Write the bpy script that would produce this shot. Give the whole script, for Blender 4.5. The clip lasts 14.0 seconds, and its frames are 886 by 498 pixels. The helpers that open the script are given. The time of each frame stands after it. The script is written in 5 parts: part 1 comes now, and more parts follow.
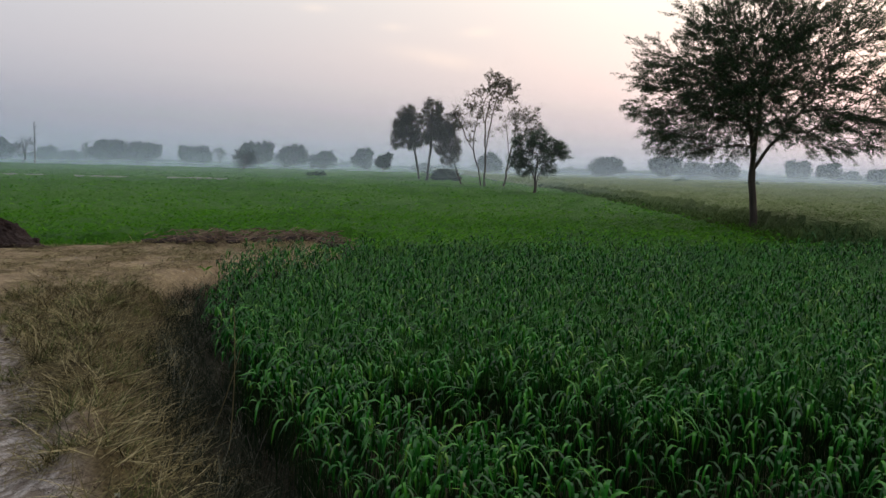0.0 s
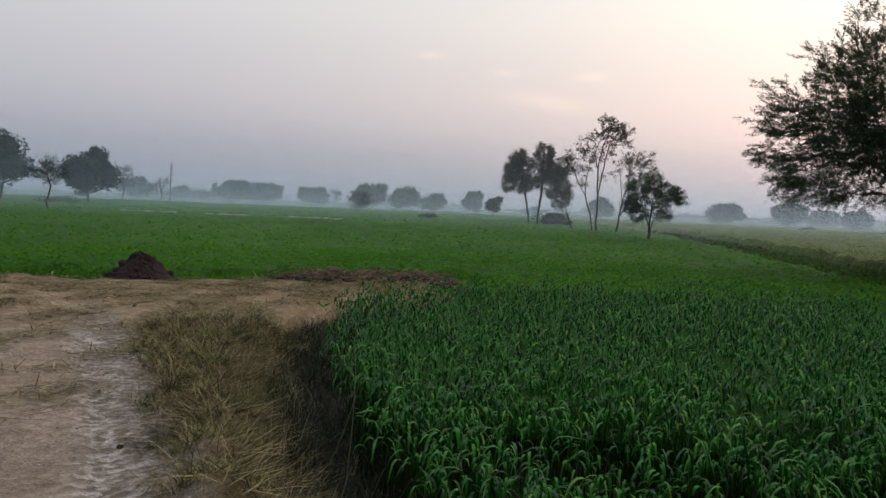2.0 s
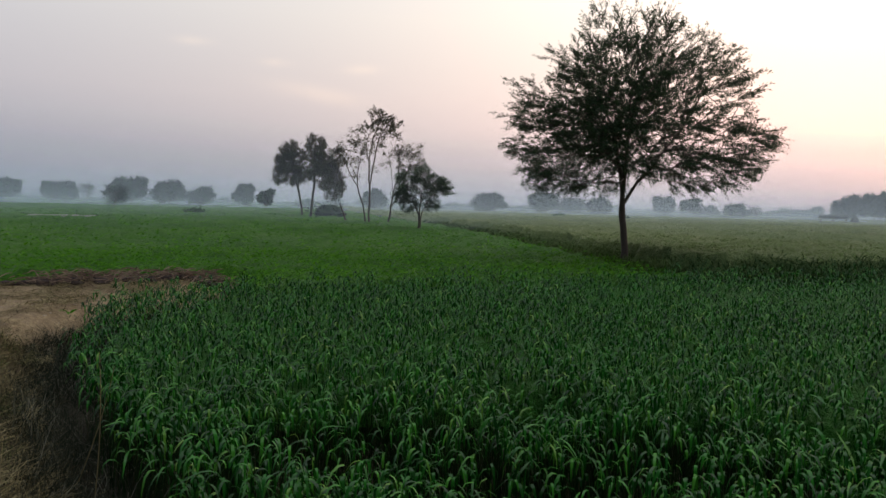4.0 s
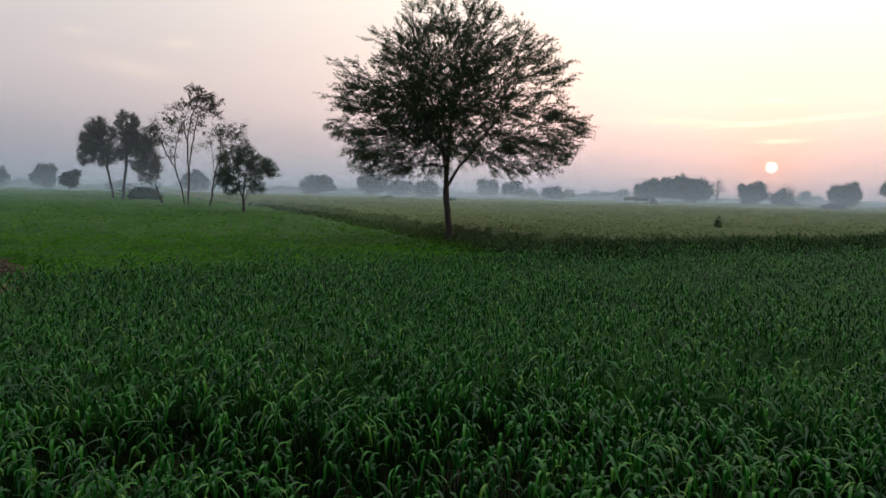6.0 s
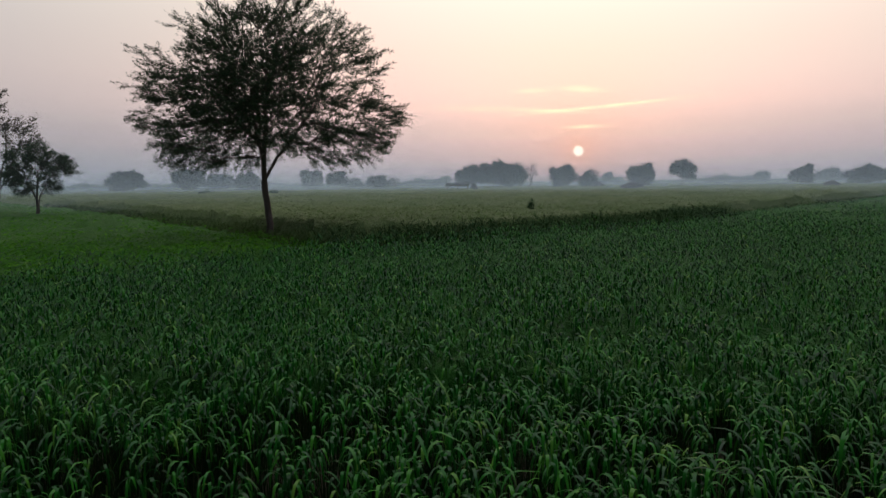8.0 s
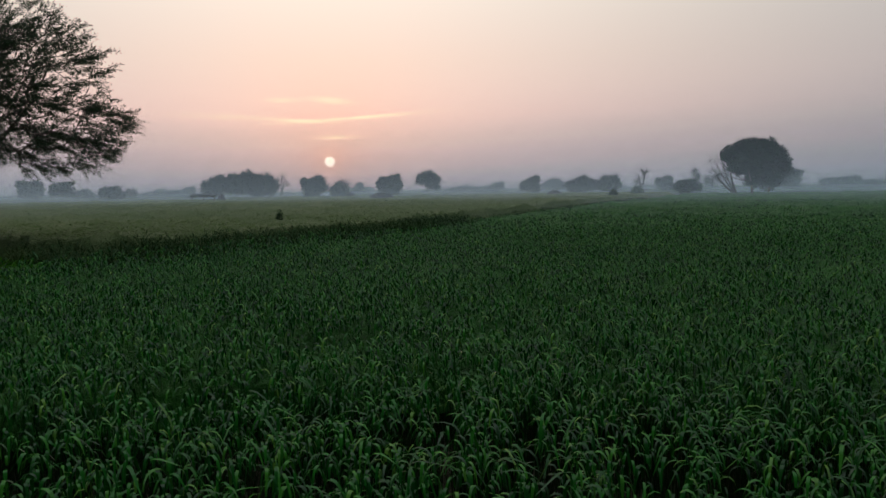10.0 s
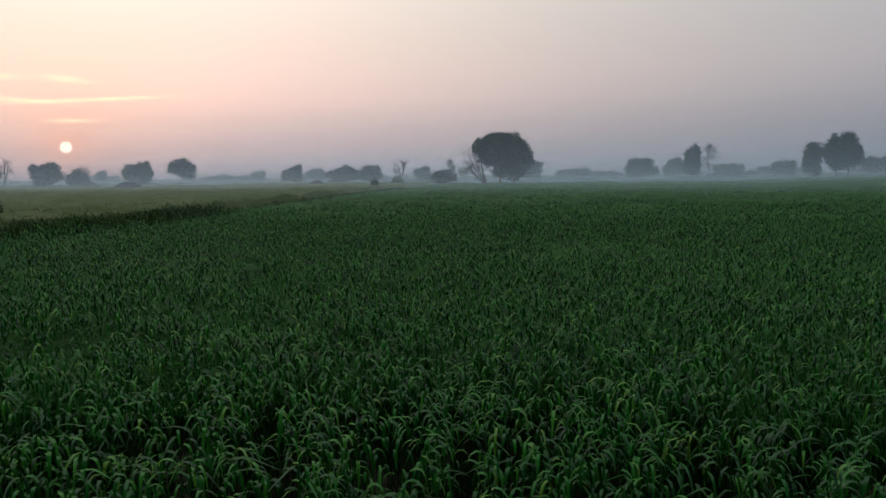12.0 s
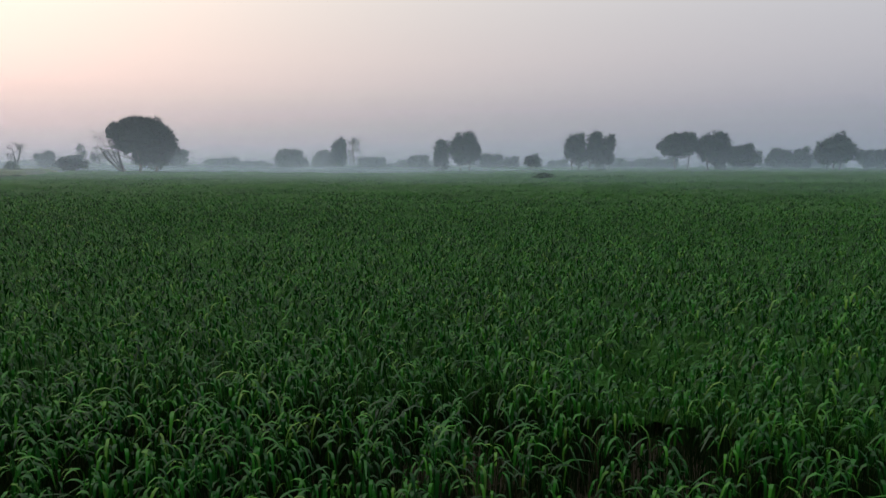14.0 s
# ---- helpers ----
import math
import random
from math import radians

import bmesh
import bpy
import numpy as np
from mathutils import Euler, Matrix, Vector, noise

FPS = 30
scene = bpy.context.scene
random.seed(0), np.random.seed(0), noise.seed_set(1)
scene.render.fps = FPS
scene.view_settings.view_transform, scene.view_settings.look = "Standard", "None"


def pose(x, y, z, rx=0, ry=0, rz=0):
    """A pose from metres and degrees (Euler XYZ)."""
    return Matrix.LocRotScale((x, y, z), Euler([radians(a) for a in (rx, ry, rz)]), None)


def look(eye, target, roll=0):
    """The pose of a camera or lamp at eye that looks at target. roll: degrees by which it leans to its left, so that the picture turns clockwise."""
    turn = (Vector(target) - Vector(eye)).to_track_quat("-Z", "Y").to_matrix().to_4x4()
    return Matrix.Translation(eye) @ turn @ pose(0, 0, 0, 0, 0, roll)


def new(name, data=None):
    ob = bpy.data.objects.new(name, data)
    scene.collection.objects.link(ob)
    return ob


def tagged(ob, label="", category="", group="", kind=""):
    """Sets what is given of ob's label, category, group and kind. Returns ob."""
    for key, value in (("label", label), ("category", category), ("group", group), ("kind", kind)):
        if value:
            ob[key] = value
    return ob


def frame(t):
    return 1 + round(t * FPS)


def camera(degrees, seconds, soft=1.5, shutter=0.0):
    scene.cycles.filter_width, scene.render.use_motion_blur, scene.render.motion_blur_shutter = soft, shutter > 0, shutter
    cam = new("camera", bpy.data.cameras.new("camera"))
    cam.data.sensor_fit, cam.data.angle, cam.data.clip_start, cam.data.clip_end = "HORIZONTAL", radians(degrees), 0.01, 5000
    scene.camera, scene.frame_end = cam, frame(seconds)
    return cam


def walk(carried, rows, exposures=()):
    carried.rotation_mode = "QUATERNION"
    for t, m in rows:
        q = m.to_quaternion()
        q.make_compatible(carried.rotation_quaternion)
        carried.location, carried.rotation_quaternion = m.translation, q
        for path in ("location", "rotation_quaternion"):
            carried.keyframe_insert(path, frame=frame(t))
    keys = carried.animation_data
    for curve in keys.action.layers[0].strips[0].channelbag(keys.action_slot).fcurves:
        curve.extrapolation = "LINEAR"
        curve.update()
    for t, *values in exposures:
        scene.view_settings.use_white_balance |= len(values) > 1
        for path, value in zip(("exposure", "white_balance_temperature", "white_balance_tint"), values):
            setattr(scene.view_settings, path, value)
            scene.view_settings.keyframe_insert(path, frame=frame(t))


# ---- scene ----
# ------------------------------------------------------------- camera and walk
cam = camera(62.8, 14.0)
# seconds, eye x y z, yaw (left plus), pitch, roll
PATH = [
    (0, -0.000, 0.000, 1.850, -0.00, -6.47, 1.43),
    (0.5, -0.038, 0.004, 1.851, 3.51, -5.43, 2.50),
    (1, -0.074, -0.004, 1.851, 7.61, -4.20, 2.99),
    (1.5, -0.097, -0.008, 1.852, 10.48, -3.65, 2.79),
    (2, -0.085, 0.002, 1.851, 8.59, -3.37, 2.33),
    (2.5, -0.052, 0.013, 1.850, 4.01, -4.02, 1.92),
    (3, -0.012, 0.004, 1.852, -1.77, -3.96, 1.74),
    (3.2, -0.001, -0.005, 1.855, -3.51, -3.66, 1.40),
    (5.3, 0.075, -0.023, 1.848, -16.66, -3.96, 2.10),
    (5.5, 0.089, -0.026, 1.844, -18.10, -4.16, 1.88),
    (6, 0.126, -0.029, 1.844, -22.32, -4.53, 1.30),
    (6.5, 0.159, -0.041, 1.842, -26.16, -4.54, 1.60),
    (7, 0.192, -0.050, 1.844, -30.41, -4.46, 0.99),
    (7.2, 0.201, -0.057, 1.844, -31.17, -5.00, 0.77),
    (9.3, 0.300, -0.157, 1.847, -48.83, -4.06, -0.97),
    (9.5, 0.310, -0.175, 1.842, -51.05, -4.12, -0.45),
    (10, 0.331, -0.211, 1.842, -55.11, -4.72, -0.89),
    (10.5, 0.367, -0.218, 1.833, -59.23, -5.53, -1.00),
    (11, 0.394, -0.239, 1.819, -62.56, -6.45, -1.27),
    (11.5, 0.424, -0.278, 1.829, -68.16, -4.99, -0.19),
    (12, 0.436, -0.322, 1.831, -73.57, -5.75, -0.60),
    (12.5, 0.453, -0.371, 1.822, -79.12, -6.67, -0.68),
    (13, 0.477, -0.416, 1.823, -86.63, -6.24, 0.50),
    (13.5, 0.468, -0.464, 1.828, -94.45, -5.87, 0.87),
    (14, 0.458, -0.484, 1.831, -100.59, -6.51, 0.59),
]
# seconds, stops, white balance
EXPOSURES = [(0.0, 0.46, 6800, 13), (0.5, 0.46, 6800, 13), (1.0, 0.36, 6800, 13), (1.5, 0.37, 6800, 13), (2.0, 0.36, 6800, 13), (2.5, 0.28, 6750, 13), (3.0, 0.29, 6750, 13), (6.5, 0.1, 6650, 14), (9.5, -0.39, 6450, 10), (10.5, -0.42, 6400, 10), (11.5, -0.31, 6400, 10), (12.5, -0.08, 6550, 12), (14.0, 0.28, 6800, 13)]
walk(cam, [(t, pose(x, y, z, 90 + p, 0, yaw) @ pose(0, 0, 0, 0, 0, roll)) for t, x, y, z, yaw, p, roll in PATH], EXPOSURES)
scene.cycles.transparent_max_bounces = 24

# ------------------------------------------------------------- sky and sun
SUN_AZ, SUN_EL = 46.4, 2.25
SUN = Vector((math.sin(radians(SUN_AZ)), math.cos(radians(SUN_AZ)), 0))


def lin(r, g, b):
    """A colour from 0 to 255 as linear light."""
    return tuple(((c / 255 + 0.055) / 1.055) ** 2.4 if c > 10 else c / 3294 for c in (r, g, b)) + (1,)


class Nodes:
    """Short forms to lay out a node tree."""

    def __init__(self, tree):
        self.tree = tree
        tree.nodes.clear()

    def add(self, kind, **values):
        n = self.tree.nodes.new(kind)
        for k, v in values.items():
            n.inputs[k.replace("_", " ")].default_value = v
        return n

    def link(self, a, b):
        self.tree.links.new(a, b)

    def put(self, socket, v):
        if isinstance(v, (int, float, tuple)):
            socket.default_value = v
        else:
            self.link(v, socket)

    def math(self, op, a, b=0.0, c=0.0, clamp=False):
        n = self.tree.nodes.new("ShaderNodeMath")
        n.operation, n.use_clamp = op, clamp
        for s, v in zip(n.inputs, (a, b, c)):
            self.put(s, v)
        return n.outputs[0]

    def ramp(self, fac, stops, mode="LINEAR"):
        n = self.tree.nodes.new("ShaderNodeValToRGB")
        n.color_ramp.interpolation = mode
        e = n.color_ramp.elements
        while len(e) < len(stops):
            e.new(0.5)
        for k, (p, c) in zip(e, stops):
            k.position, k.color = p, c if len(c) == 4 else (*c, 1)
        self.put(n.inputs[0], fac)
        return n.outputs[0]

    def mix(self, fac, a, b, blend="MIX"):
        n = self.tree.nodes.new("ShaderNodeMix")
        n.data_type, n.blend_type = "RGBA", blend
        self.put(n.inputs[0], fac)
        self.put(n.inputs[6], a)
        self.put(n.inputs[7], b)
        return n.outputs[2]

    def noise(self, scale, detail=3.0, rough=0.55, vector=None):
        n = self.tree.nodes.new("ShaderNodeTexNoise")
        n.inputs["Scale"].default_value, n.inputs["Detail"].default_value, n.inputs["Roughness"].default_value = scale, detail, rough
        if vector is not None:
            self.link(vector, n.inputs["Vector"])
        return n.outputs["Fac"]


world = bpy.data.worlds.new("dawn_sky")
scene.world = world
world.use_nodes = True
N = Nodes(world.node_tree)
coord = N.add("ShaderNodeTexCoord").outputs["Generated"]
split = N.add("ShaderNodeSeparateXYZ")
N.link(coord, split.inputs[0])
dx, dy, dz = split.outputs
el = N.math("MULTIPLY", N.math("ARCSINE", dz), 180 / math.pi)
ahead = N.math("ADD", N.math("MULTIPLY", dx, SUN.x), N.math("MULTIPLY", dy, SUN.y))
aside = N.math("SUBTRACT", N.math("MULTIPLY", dx, SUN.y), N.math("MULTIPLY", dy, SUN.x))
az = N.math("MULTIPLY", N.math("ARCTAN2", aside, ahead), 180 / math.pi)


def bell(v, width):
    q = N.math("DIVIDE", v, width)
    return N.math("EXPONENT", N.math("MULTIPLY", N.math("MULTIPLY", q, q), -1.0))


height = N.math("DIVIDE", el, 90.0, clamp=True)


def band(gain, stops):
    """A run of sky colours from the horizon up; degrees and colours."""
    return N.ramp(height, [(e / 90, tuple(c * gain for c in lin(*rgb)[:3])) for e, rgb in stops])


away_sky = band(0.74, [(0, (144, 157, 178)), (3, (154, 163, 182)), (8, (179, 186, 200)), (14, (198, 205, 216)), (22, (211, 217, 226)), (32, (226, 232, 236)), (50, (236, 240, 244)), (90, (226, 234, 244))])
side_sky = band(0.99, [(0, (168, 176, 190)), (3, (199, 189, 189)), (8, (226, 211, 203)), (14, (236, 228, 216)), (22, (234, 236, 234)), (32, (236, 239, 240)), (50, (236, 240, 244)), (90, (226, 234, 244))])
sun_sky = band(1.10, [(0, (194, 186, 198)), (3, (232, 206, 206)), (6, (253, 219, 212)), (10, (261, 236, 222)), (14, (270, 253, 238)), (20, (275, 264, 253)), (28, (264, 260, 254)), (50, (236, 240, 244)), (90, (216, 224, 234))])
low_sky = N.mix(bell(az, 58.0), away_sky, side_sky)
low_sky = N.mix(bell(az, 29.0), low_sky, sun_sky)
# the sky is dimmer behind, away from the dawn
back = N.math("MULTIPLY_ADD", ahead, -1.6, -0.1, clamp=True)
low_sky = N.mix(back, low_sky, (0.17, 0.22, 0.32, 1))
# the glow close round the sun, and its disc
off_el = N.math("SUBTRACT", el, SUN_EL)
off = N.math("SQRT", N.math("ADD", N.math("MULTIPLY", az, az), N.math("MULTIPLY", off_el, off_el)))
glow = N.math("MULTIPLY", N.math("EXPONENT", N.math("DIVIDE", off, -4.0)), 0.7)
low_sky = N.mix(glow, low_sky, (1.10, 0.58, 0.48, 1))
glow_in = N.math("MULTIPLY", N.math("EXPONENT", N.math("DIVIDE", off, -0.8)), 0.6)
low_sky = N.mix(glow_in, low_sky, (1.25, 0.62, 0.45, 1))
# thin streaks of cloud over the sun
fine = N.math("MULTIPLY_ADD", N.noise(26.0, 4.0, 0.6, coord), 2.6, -0.35, clamp=True)
for c_az, c_el, half, thick, slope, amount in [(1.6, 5.55, 4.6, 0.13, 0.075, 1.0), (-2.0, 5.35, 2.2, 0.12, -0.05, 0.8), (0.6, 4.1, 1.4, 0.13, 0.02, 1.0), (-3.4, 6.9, 1.0, 0.18, 0.0, 0.6), (0.2, 6.9, 1.3, 0.2, -0.08, 0.75), (-7.5, 5.6, 3.5, 0.25, -0.03, 0.3),
                                                 (-56.5, 11.5, 1.2, 0.3, 0.0, 0.08), (-47.0, 8.2, 3.6, 0.6, -0.15, 0.09), (-44.0, 10.2, 1.3, 0.35, 0.05, 0.09), (-50.5, 10.4, 1.1, 0.3, 0.0, 0.07)]:
    u = N.math("SUBTRACT", az, c_az)
    v = N.math("SUBTRACT", N.math("SUBTRACT", el, c_el), N.math("MULTIPLY", u, slope))
    m = N.math("MULTIPLY", N.math("MULTIPLY", bell(u, half), bell(v, thick)), N.math("MULTIPLY", fine, amount))
    low_sky = N.mix(m, low_sky, (1.45, 1.12, 0.80, 1))
disc = N.math("LESS_THAN", off, 0.39)
low_sky = N.mix(disc, low_sky, (2.0, 1.7, 1.4, 1))
below = N.math("GREATER_THAN", -0.6, el)
low_sky = N.mix(below, low_sky, lin(120, 128, 130))
haze = N.add("ShaderNodeBackground", Strength=1.0)
N.link(low_sky, haze.inputs[0])
sky = N.add("ShaderNodeTexSky")
sky.sky_type, sky.sun_disc, sky.sun_elevation, sky.sun_rotation = "NISHITA", False, radians(SUN_EL), radians(SUN_AZ)
sky.dust_density, sky.altitude = 4.0, 200
air = N.add("ShaderNodeBackground", Strength=0.012)
N.link(sky.outputs[0], air.inputs[0])
both, out = N.add("ShaderNodeAddShader"), N.add("ShaderNodeOutputWorld")
N.link(haze.outputs[0], both.inputs[0])
N.link(air.outputs[0], both.inputs[1])
N.link(both.outputs[0], out.inputs[0])

sun = new("sun", bpy.data.lights.new("sun", "SUN"))
sun.data.energy, sun.data.angle, sun.data.color = 0.22, radians(12), (1.0, 0.66, 0.50)
sun.matrix_world = look((0, 0, 0), -Vector((SUN.x, SUN.y, math.tan(radians(SUN_EL)))))

# ------------------------------------------------------------- materials


def material(name):
    m = bpy.data.materials.new(name)
    m.use_nodes = True
    return m, Nodes(m.node_tree)


def finish(n, shader):
    out = n.add("ShaderNodeOutputMaterial")
    n.link(shader, out.inputs[0])


def bump(n, height, strength, distance):
    b = n.add("ShaderNodeBump", Strength=strength, Distance=distance)
    n.link(height, b.inputs["Height"])
    return b.outputs[0]


def leaf_material(name, stops, rough=0.5, through_light=0.2, patch=None, gloss=0.02, dew=0.0):
    """Leaves: each island takes its own hue from stops, patches of the field tint them at large scale."""
    m, n = material(name)
    pick = n.add("ShaderNodeNewGeometry").outputs["Random Per Island"]
    place = n.add("ShaderNodeTexCoord").outputs["Object"]
    col = n.ramp(pick, stops)
    wide = n.math("MULTIPLY_ADD", n.noise(0.5, 3.0, 0.6, place), 2.6, -0.8, clamp=True)
    if patch:
        col = n.mix(n.math("MULTIPLY", wide, patch[3]), col, (*patch[:3], 1))
    fleck = n.math("MULTIPLY_ADD", n.noise(40.0, 2.0, 0.5, place), 0.5, 0.75)
    col = n.mix(1.0, col, n.mix(0.0, fleck, fleck), "MULTIPLY")
    p, t, g = n.add("ShaderNodeBsdfDiffuse"), n.add("ShaderNodeBsdfTranslucent"), n.add("ShaderNodeBsdfGlossy", Roughness=rough)
    n.link(col, p.inputs[0])
    n.link(col, t.inputs[0])
    s, w = n.add("ShaderNodeMixShader", Fac=through_light), n.add("ShaderNodeMixShader", Fac=gloss)
    n.link(p.outputs[0], s.inputs[1])
    n.link(t.outputs[0], s.inputs[2])
    n.link(s.outputs[0], w.inputs[1])
    n.link(g.outputs[0], w.inputs[2])
    if dew:
        # a film of dew and wax shines where light strikes the leaf at a slant
        wet = n.math("MULTIPLY", n.math("MULTIPLY_ADD", wide, -0.35, 1.1), dew)
        f = n.add("ShaderNodeFresnel", IOR=1.40)
        slant = n.math("MINIMUM", n.math("MULTIPLY_ADD", f.outputs[0], 2.8, -0.09, clamp=True), 0.18)
        n.link(n.math("MULTIPLY_ADD", slant, wet, gloss), w.inputs[0])
    finish(n, w.outputs[0])
    return m


def plain_material(name, dark, light, scale=6.0, rough=0.9, relief=0.5, depth=0.02, stretch=None):
    """Earth, bark, straw: two tones in noise at two scales, with relief."""
    m, n = material(name)
    place = n.add("ShaderNodeTexCoord").outputs["Object"]
    if stretch:
        mp = n.add("ShaderNodeMapping")
        mp.inputs["Scale"].default_value = stretch
        n.link(place, mp.inputs[0])
        place = mp.outputs[0]
    big, small = n.noise(scale, 4.0, 0.6, place), n.noise(scale * 9, 3.0, 0.6, place)
    f = n.math("MULTIPLY_ADD", n.math("ADD", n.math("MULTIPLY", big, 0.6), n.math("MULTIPLY", small, 0.4)), 2.6, -0.8, clamp=True)
    p = n.add("ShaderNodeBsdfPrincipled", Roughness=rough)
    n.link(n.mix(f, (*dark, 1), (*light, 1)), p.inputs["Base Color"])
    n.link(bump(n, small, relief, depth), p.inputs["Normal"])
    finish(n, p.outputs[0])
    return m


WHEAT = leaf_material("wheat_leaf", [(0.0, (0.005, 0.030, 0.005)), (0.45, (0.011, 0.084, 0.009)), (0.75, (0.024, 0.155, 0.014)), (0.94, (0.060, 0.215, 0.020)), (1.0, (0.13, 0.25, 0.035))], 0.32, 0.02, (0.009, 0.090, 0.013, 0.3), 0.002, 0.25)
# near black: the shade between the wheat leaves is put into this colour
SHADED_STALK = leaf_material("shaded_wheat_stalk", [(0.0, (0.006, 0.018, 0.004)), (0.7, (0.012, 0.036, 0.008)), (1.0, (0.05, 0.05, 0.02))], 0.7, 0.0, None, 0.005)
CLOVER = leaf_material("green_crop_leaf", [(0.0, (0.044, 0.170, 0.009)), (0.6, (0.056, 0.220, 0.010)), (1.0, (0.110, 0.305, 0.015))], 0.6, 0.45, (0.10, 0.225, 0.016, 0.25), 0.01)
PALE_CROP = leaf_material("olive_crop_leaf", [(0.0, (0.115, 0.180, 0.058)), (1.0, (0.160, 0.210, 0.074))], 0.75, 0.3, (0.11, 0.18, 0.058, 0.5), 0.005)
EDGE_GRASS = leaf_material("dark_edge_grass", [(0.0, (0.020, 0.052, 0.015)), (0.6, (0.032, 0.080, 0.021)), (1.0, (0.060, 0.110, 0.032))], 0.6, 0.12, (0.045, 0.075, 0.025, 0.4), 0.01)
BOUND_GRASS = leaf_material("olive_bound_grass", [(0.0, (0.050, 0.095, 0.026)), (0.6, (0.075, 0.125, 0.036)), (1.0, (0.115, 0.155, 0.050))], 0.7, 0.25, (0.08, 0.13, 0.036, 0.4), 0.01)
DRY_GRASS = leaf_material("dry_grass_blade", [(0.0, (0.030, 0.024, 0.012)), (0.25, (0.065, 0.051, 0.026)), (0.5, (0.15, 0.118, 0.052)), (0.75, (0.33, 0.265, 0.125)), (0.94, (0.56, 0.475, 0.26)), (1.0, (0.085, 0.105, 0.045))], 0.7, 0.05, (0.06, 0.053, 0.028, 0.45), 0.01)
OLIVE_GRASS = leaf_material("olive_tussock_blade", [(0.0, (0.03, 0.042, 0.014)), (0.5, (0.075, 0.105, 0.028)), (0.85, (0.16, 0.18, 0.055)), (1.0, (0.36, 0.31, 0.17))], 0.7, 0.08, None, 0.01)
# most blades near black, with the ditch's shade in their colour; wisps grey
GREY_GRASS = leaf_material("grey_shaded_ditch_grass", [(0.0, (0.010, 0.013, 0.007)), (0.72, (0.017, 0.022, 0.011)), (0.88, (0.06, 0.065, 0.04)), (1.0, (0.30, 0.29, 0.22))], 0.7, 0.1, (0.018, 0.025, 0.014, 0.3), 0.01)
TREE_LEAF = leaf_material("acacia_leaf", [(0.0, (0.022, 0.045, 0.020)), (0.6, (0.035, 0.070, 0.028)), (1.0, (0.065, 0.100, 0.035))], 0.5, 0.22, None, 0.03)
FAR_LEAF = leaf_material("far_tree_leaf", [(0.0, (0.016, 0.028, 0.022)), (0.6, (0.024, 0.041, 0.029)), (1.0, (0.040, 0.060, 0.038))], 0.6, 0.12, None, 0.02)
BROWN_LEAF = leaf_material("browned_leaf", [(0.0, (0.045, 0.045, 0.025)), (0.6, (0.070, 0.065, 0.035)), (1.0, (0.120, 0.090, 0.045))], 0.6, 0.2, None, 0.02)
BARK = plain_material("bark", (0.045, 0.032, 0.024), (0.13, 0.095, 0.07), 5.0, 0.9, 0.8, 0.03, (1, 1, 0.25))
MOUND_SOIL = plain_material("moist_dark_soil", (0.016, 0.008, 0.0065), (0.046, 0.023, 0.017), 5.0, 0.95, 0.9, 0.05)
BRUSH = plain_material("cut_brush_twig", (0.045, 0.026, 0.019), (0.34, 0.23, 0.155), 3.0, 0.9, 0.5, 0.01)
ROAD_CRUMB = leaf_material("road_crumb", [(0.0, (0.09, 0.065, 0.045)), (0.5, (0.25, 0.19, 0.14)), (1.0, (0.55, 0.47, 0.40))], 0.9, 0.0, None, 0.01)
THATCH = plain_material("weathered_thatch", (0.018, 0.016, 0.013), (0.05, 0.043, 0.033), 3.0, 0.95, 0.6, 0.03)
PALE_MUD = plain_material("pale_mud", (0.15, 0.17, 0.12), (0.28, 0.29, 0.23), 2.0, 0.7, 0.4, 0.02)


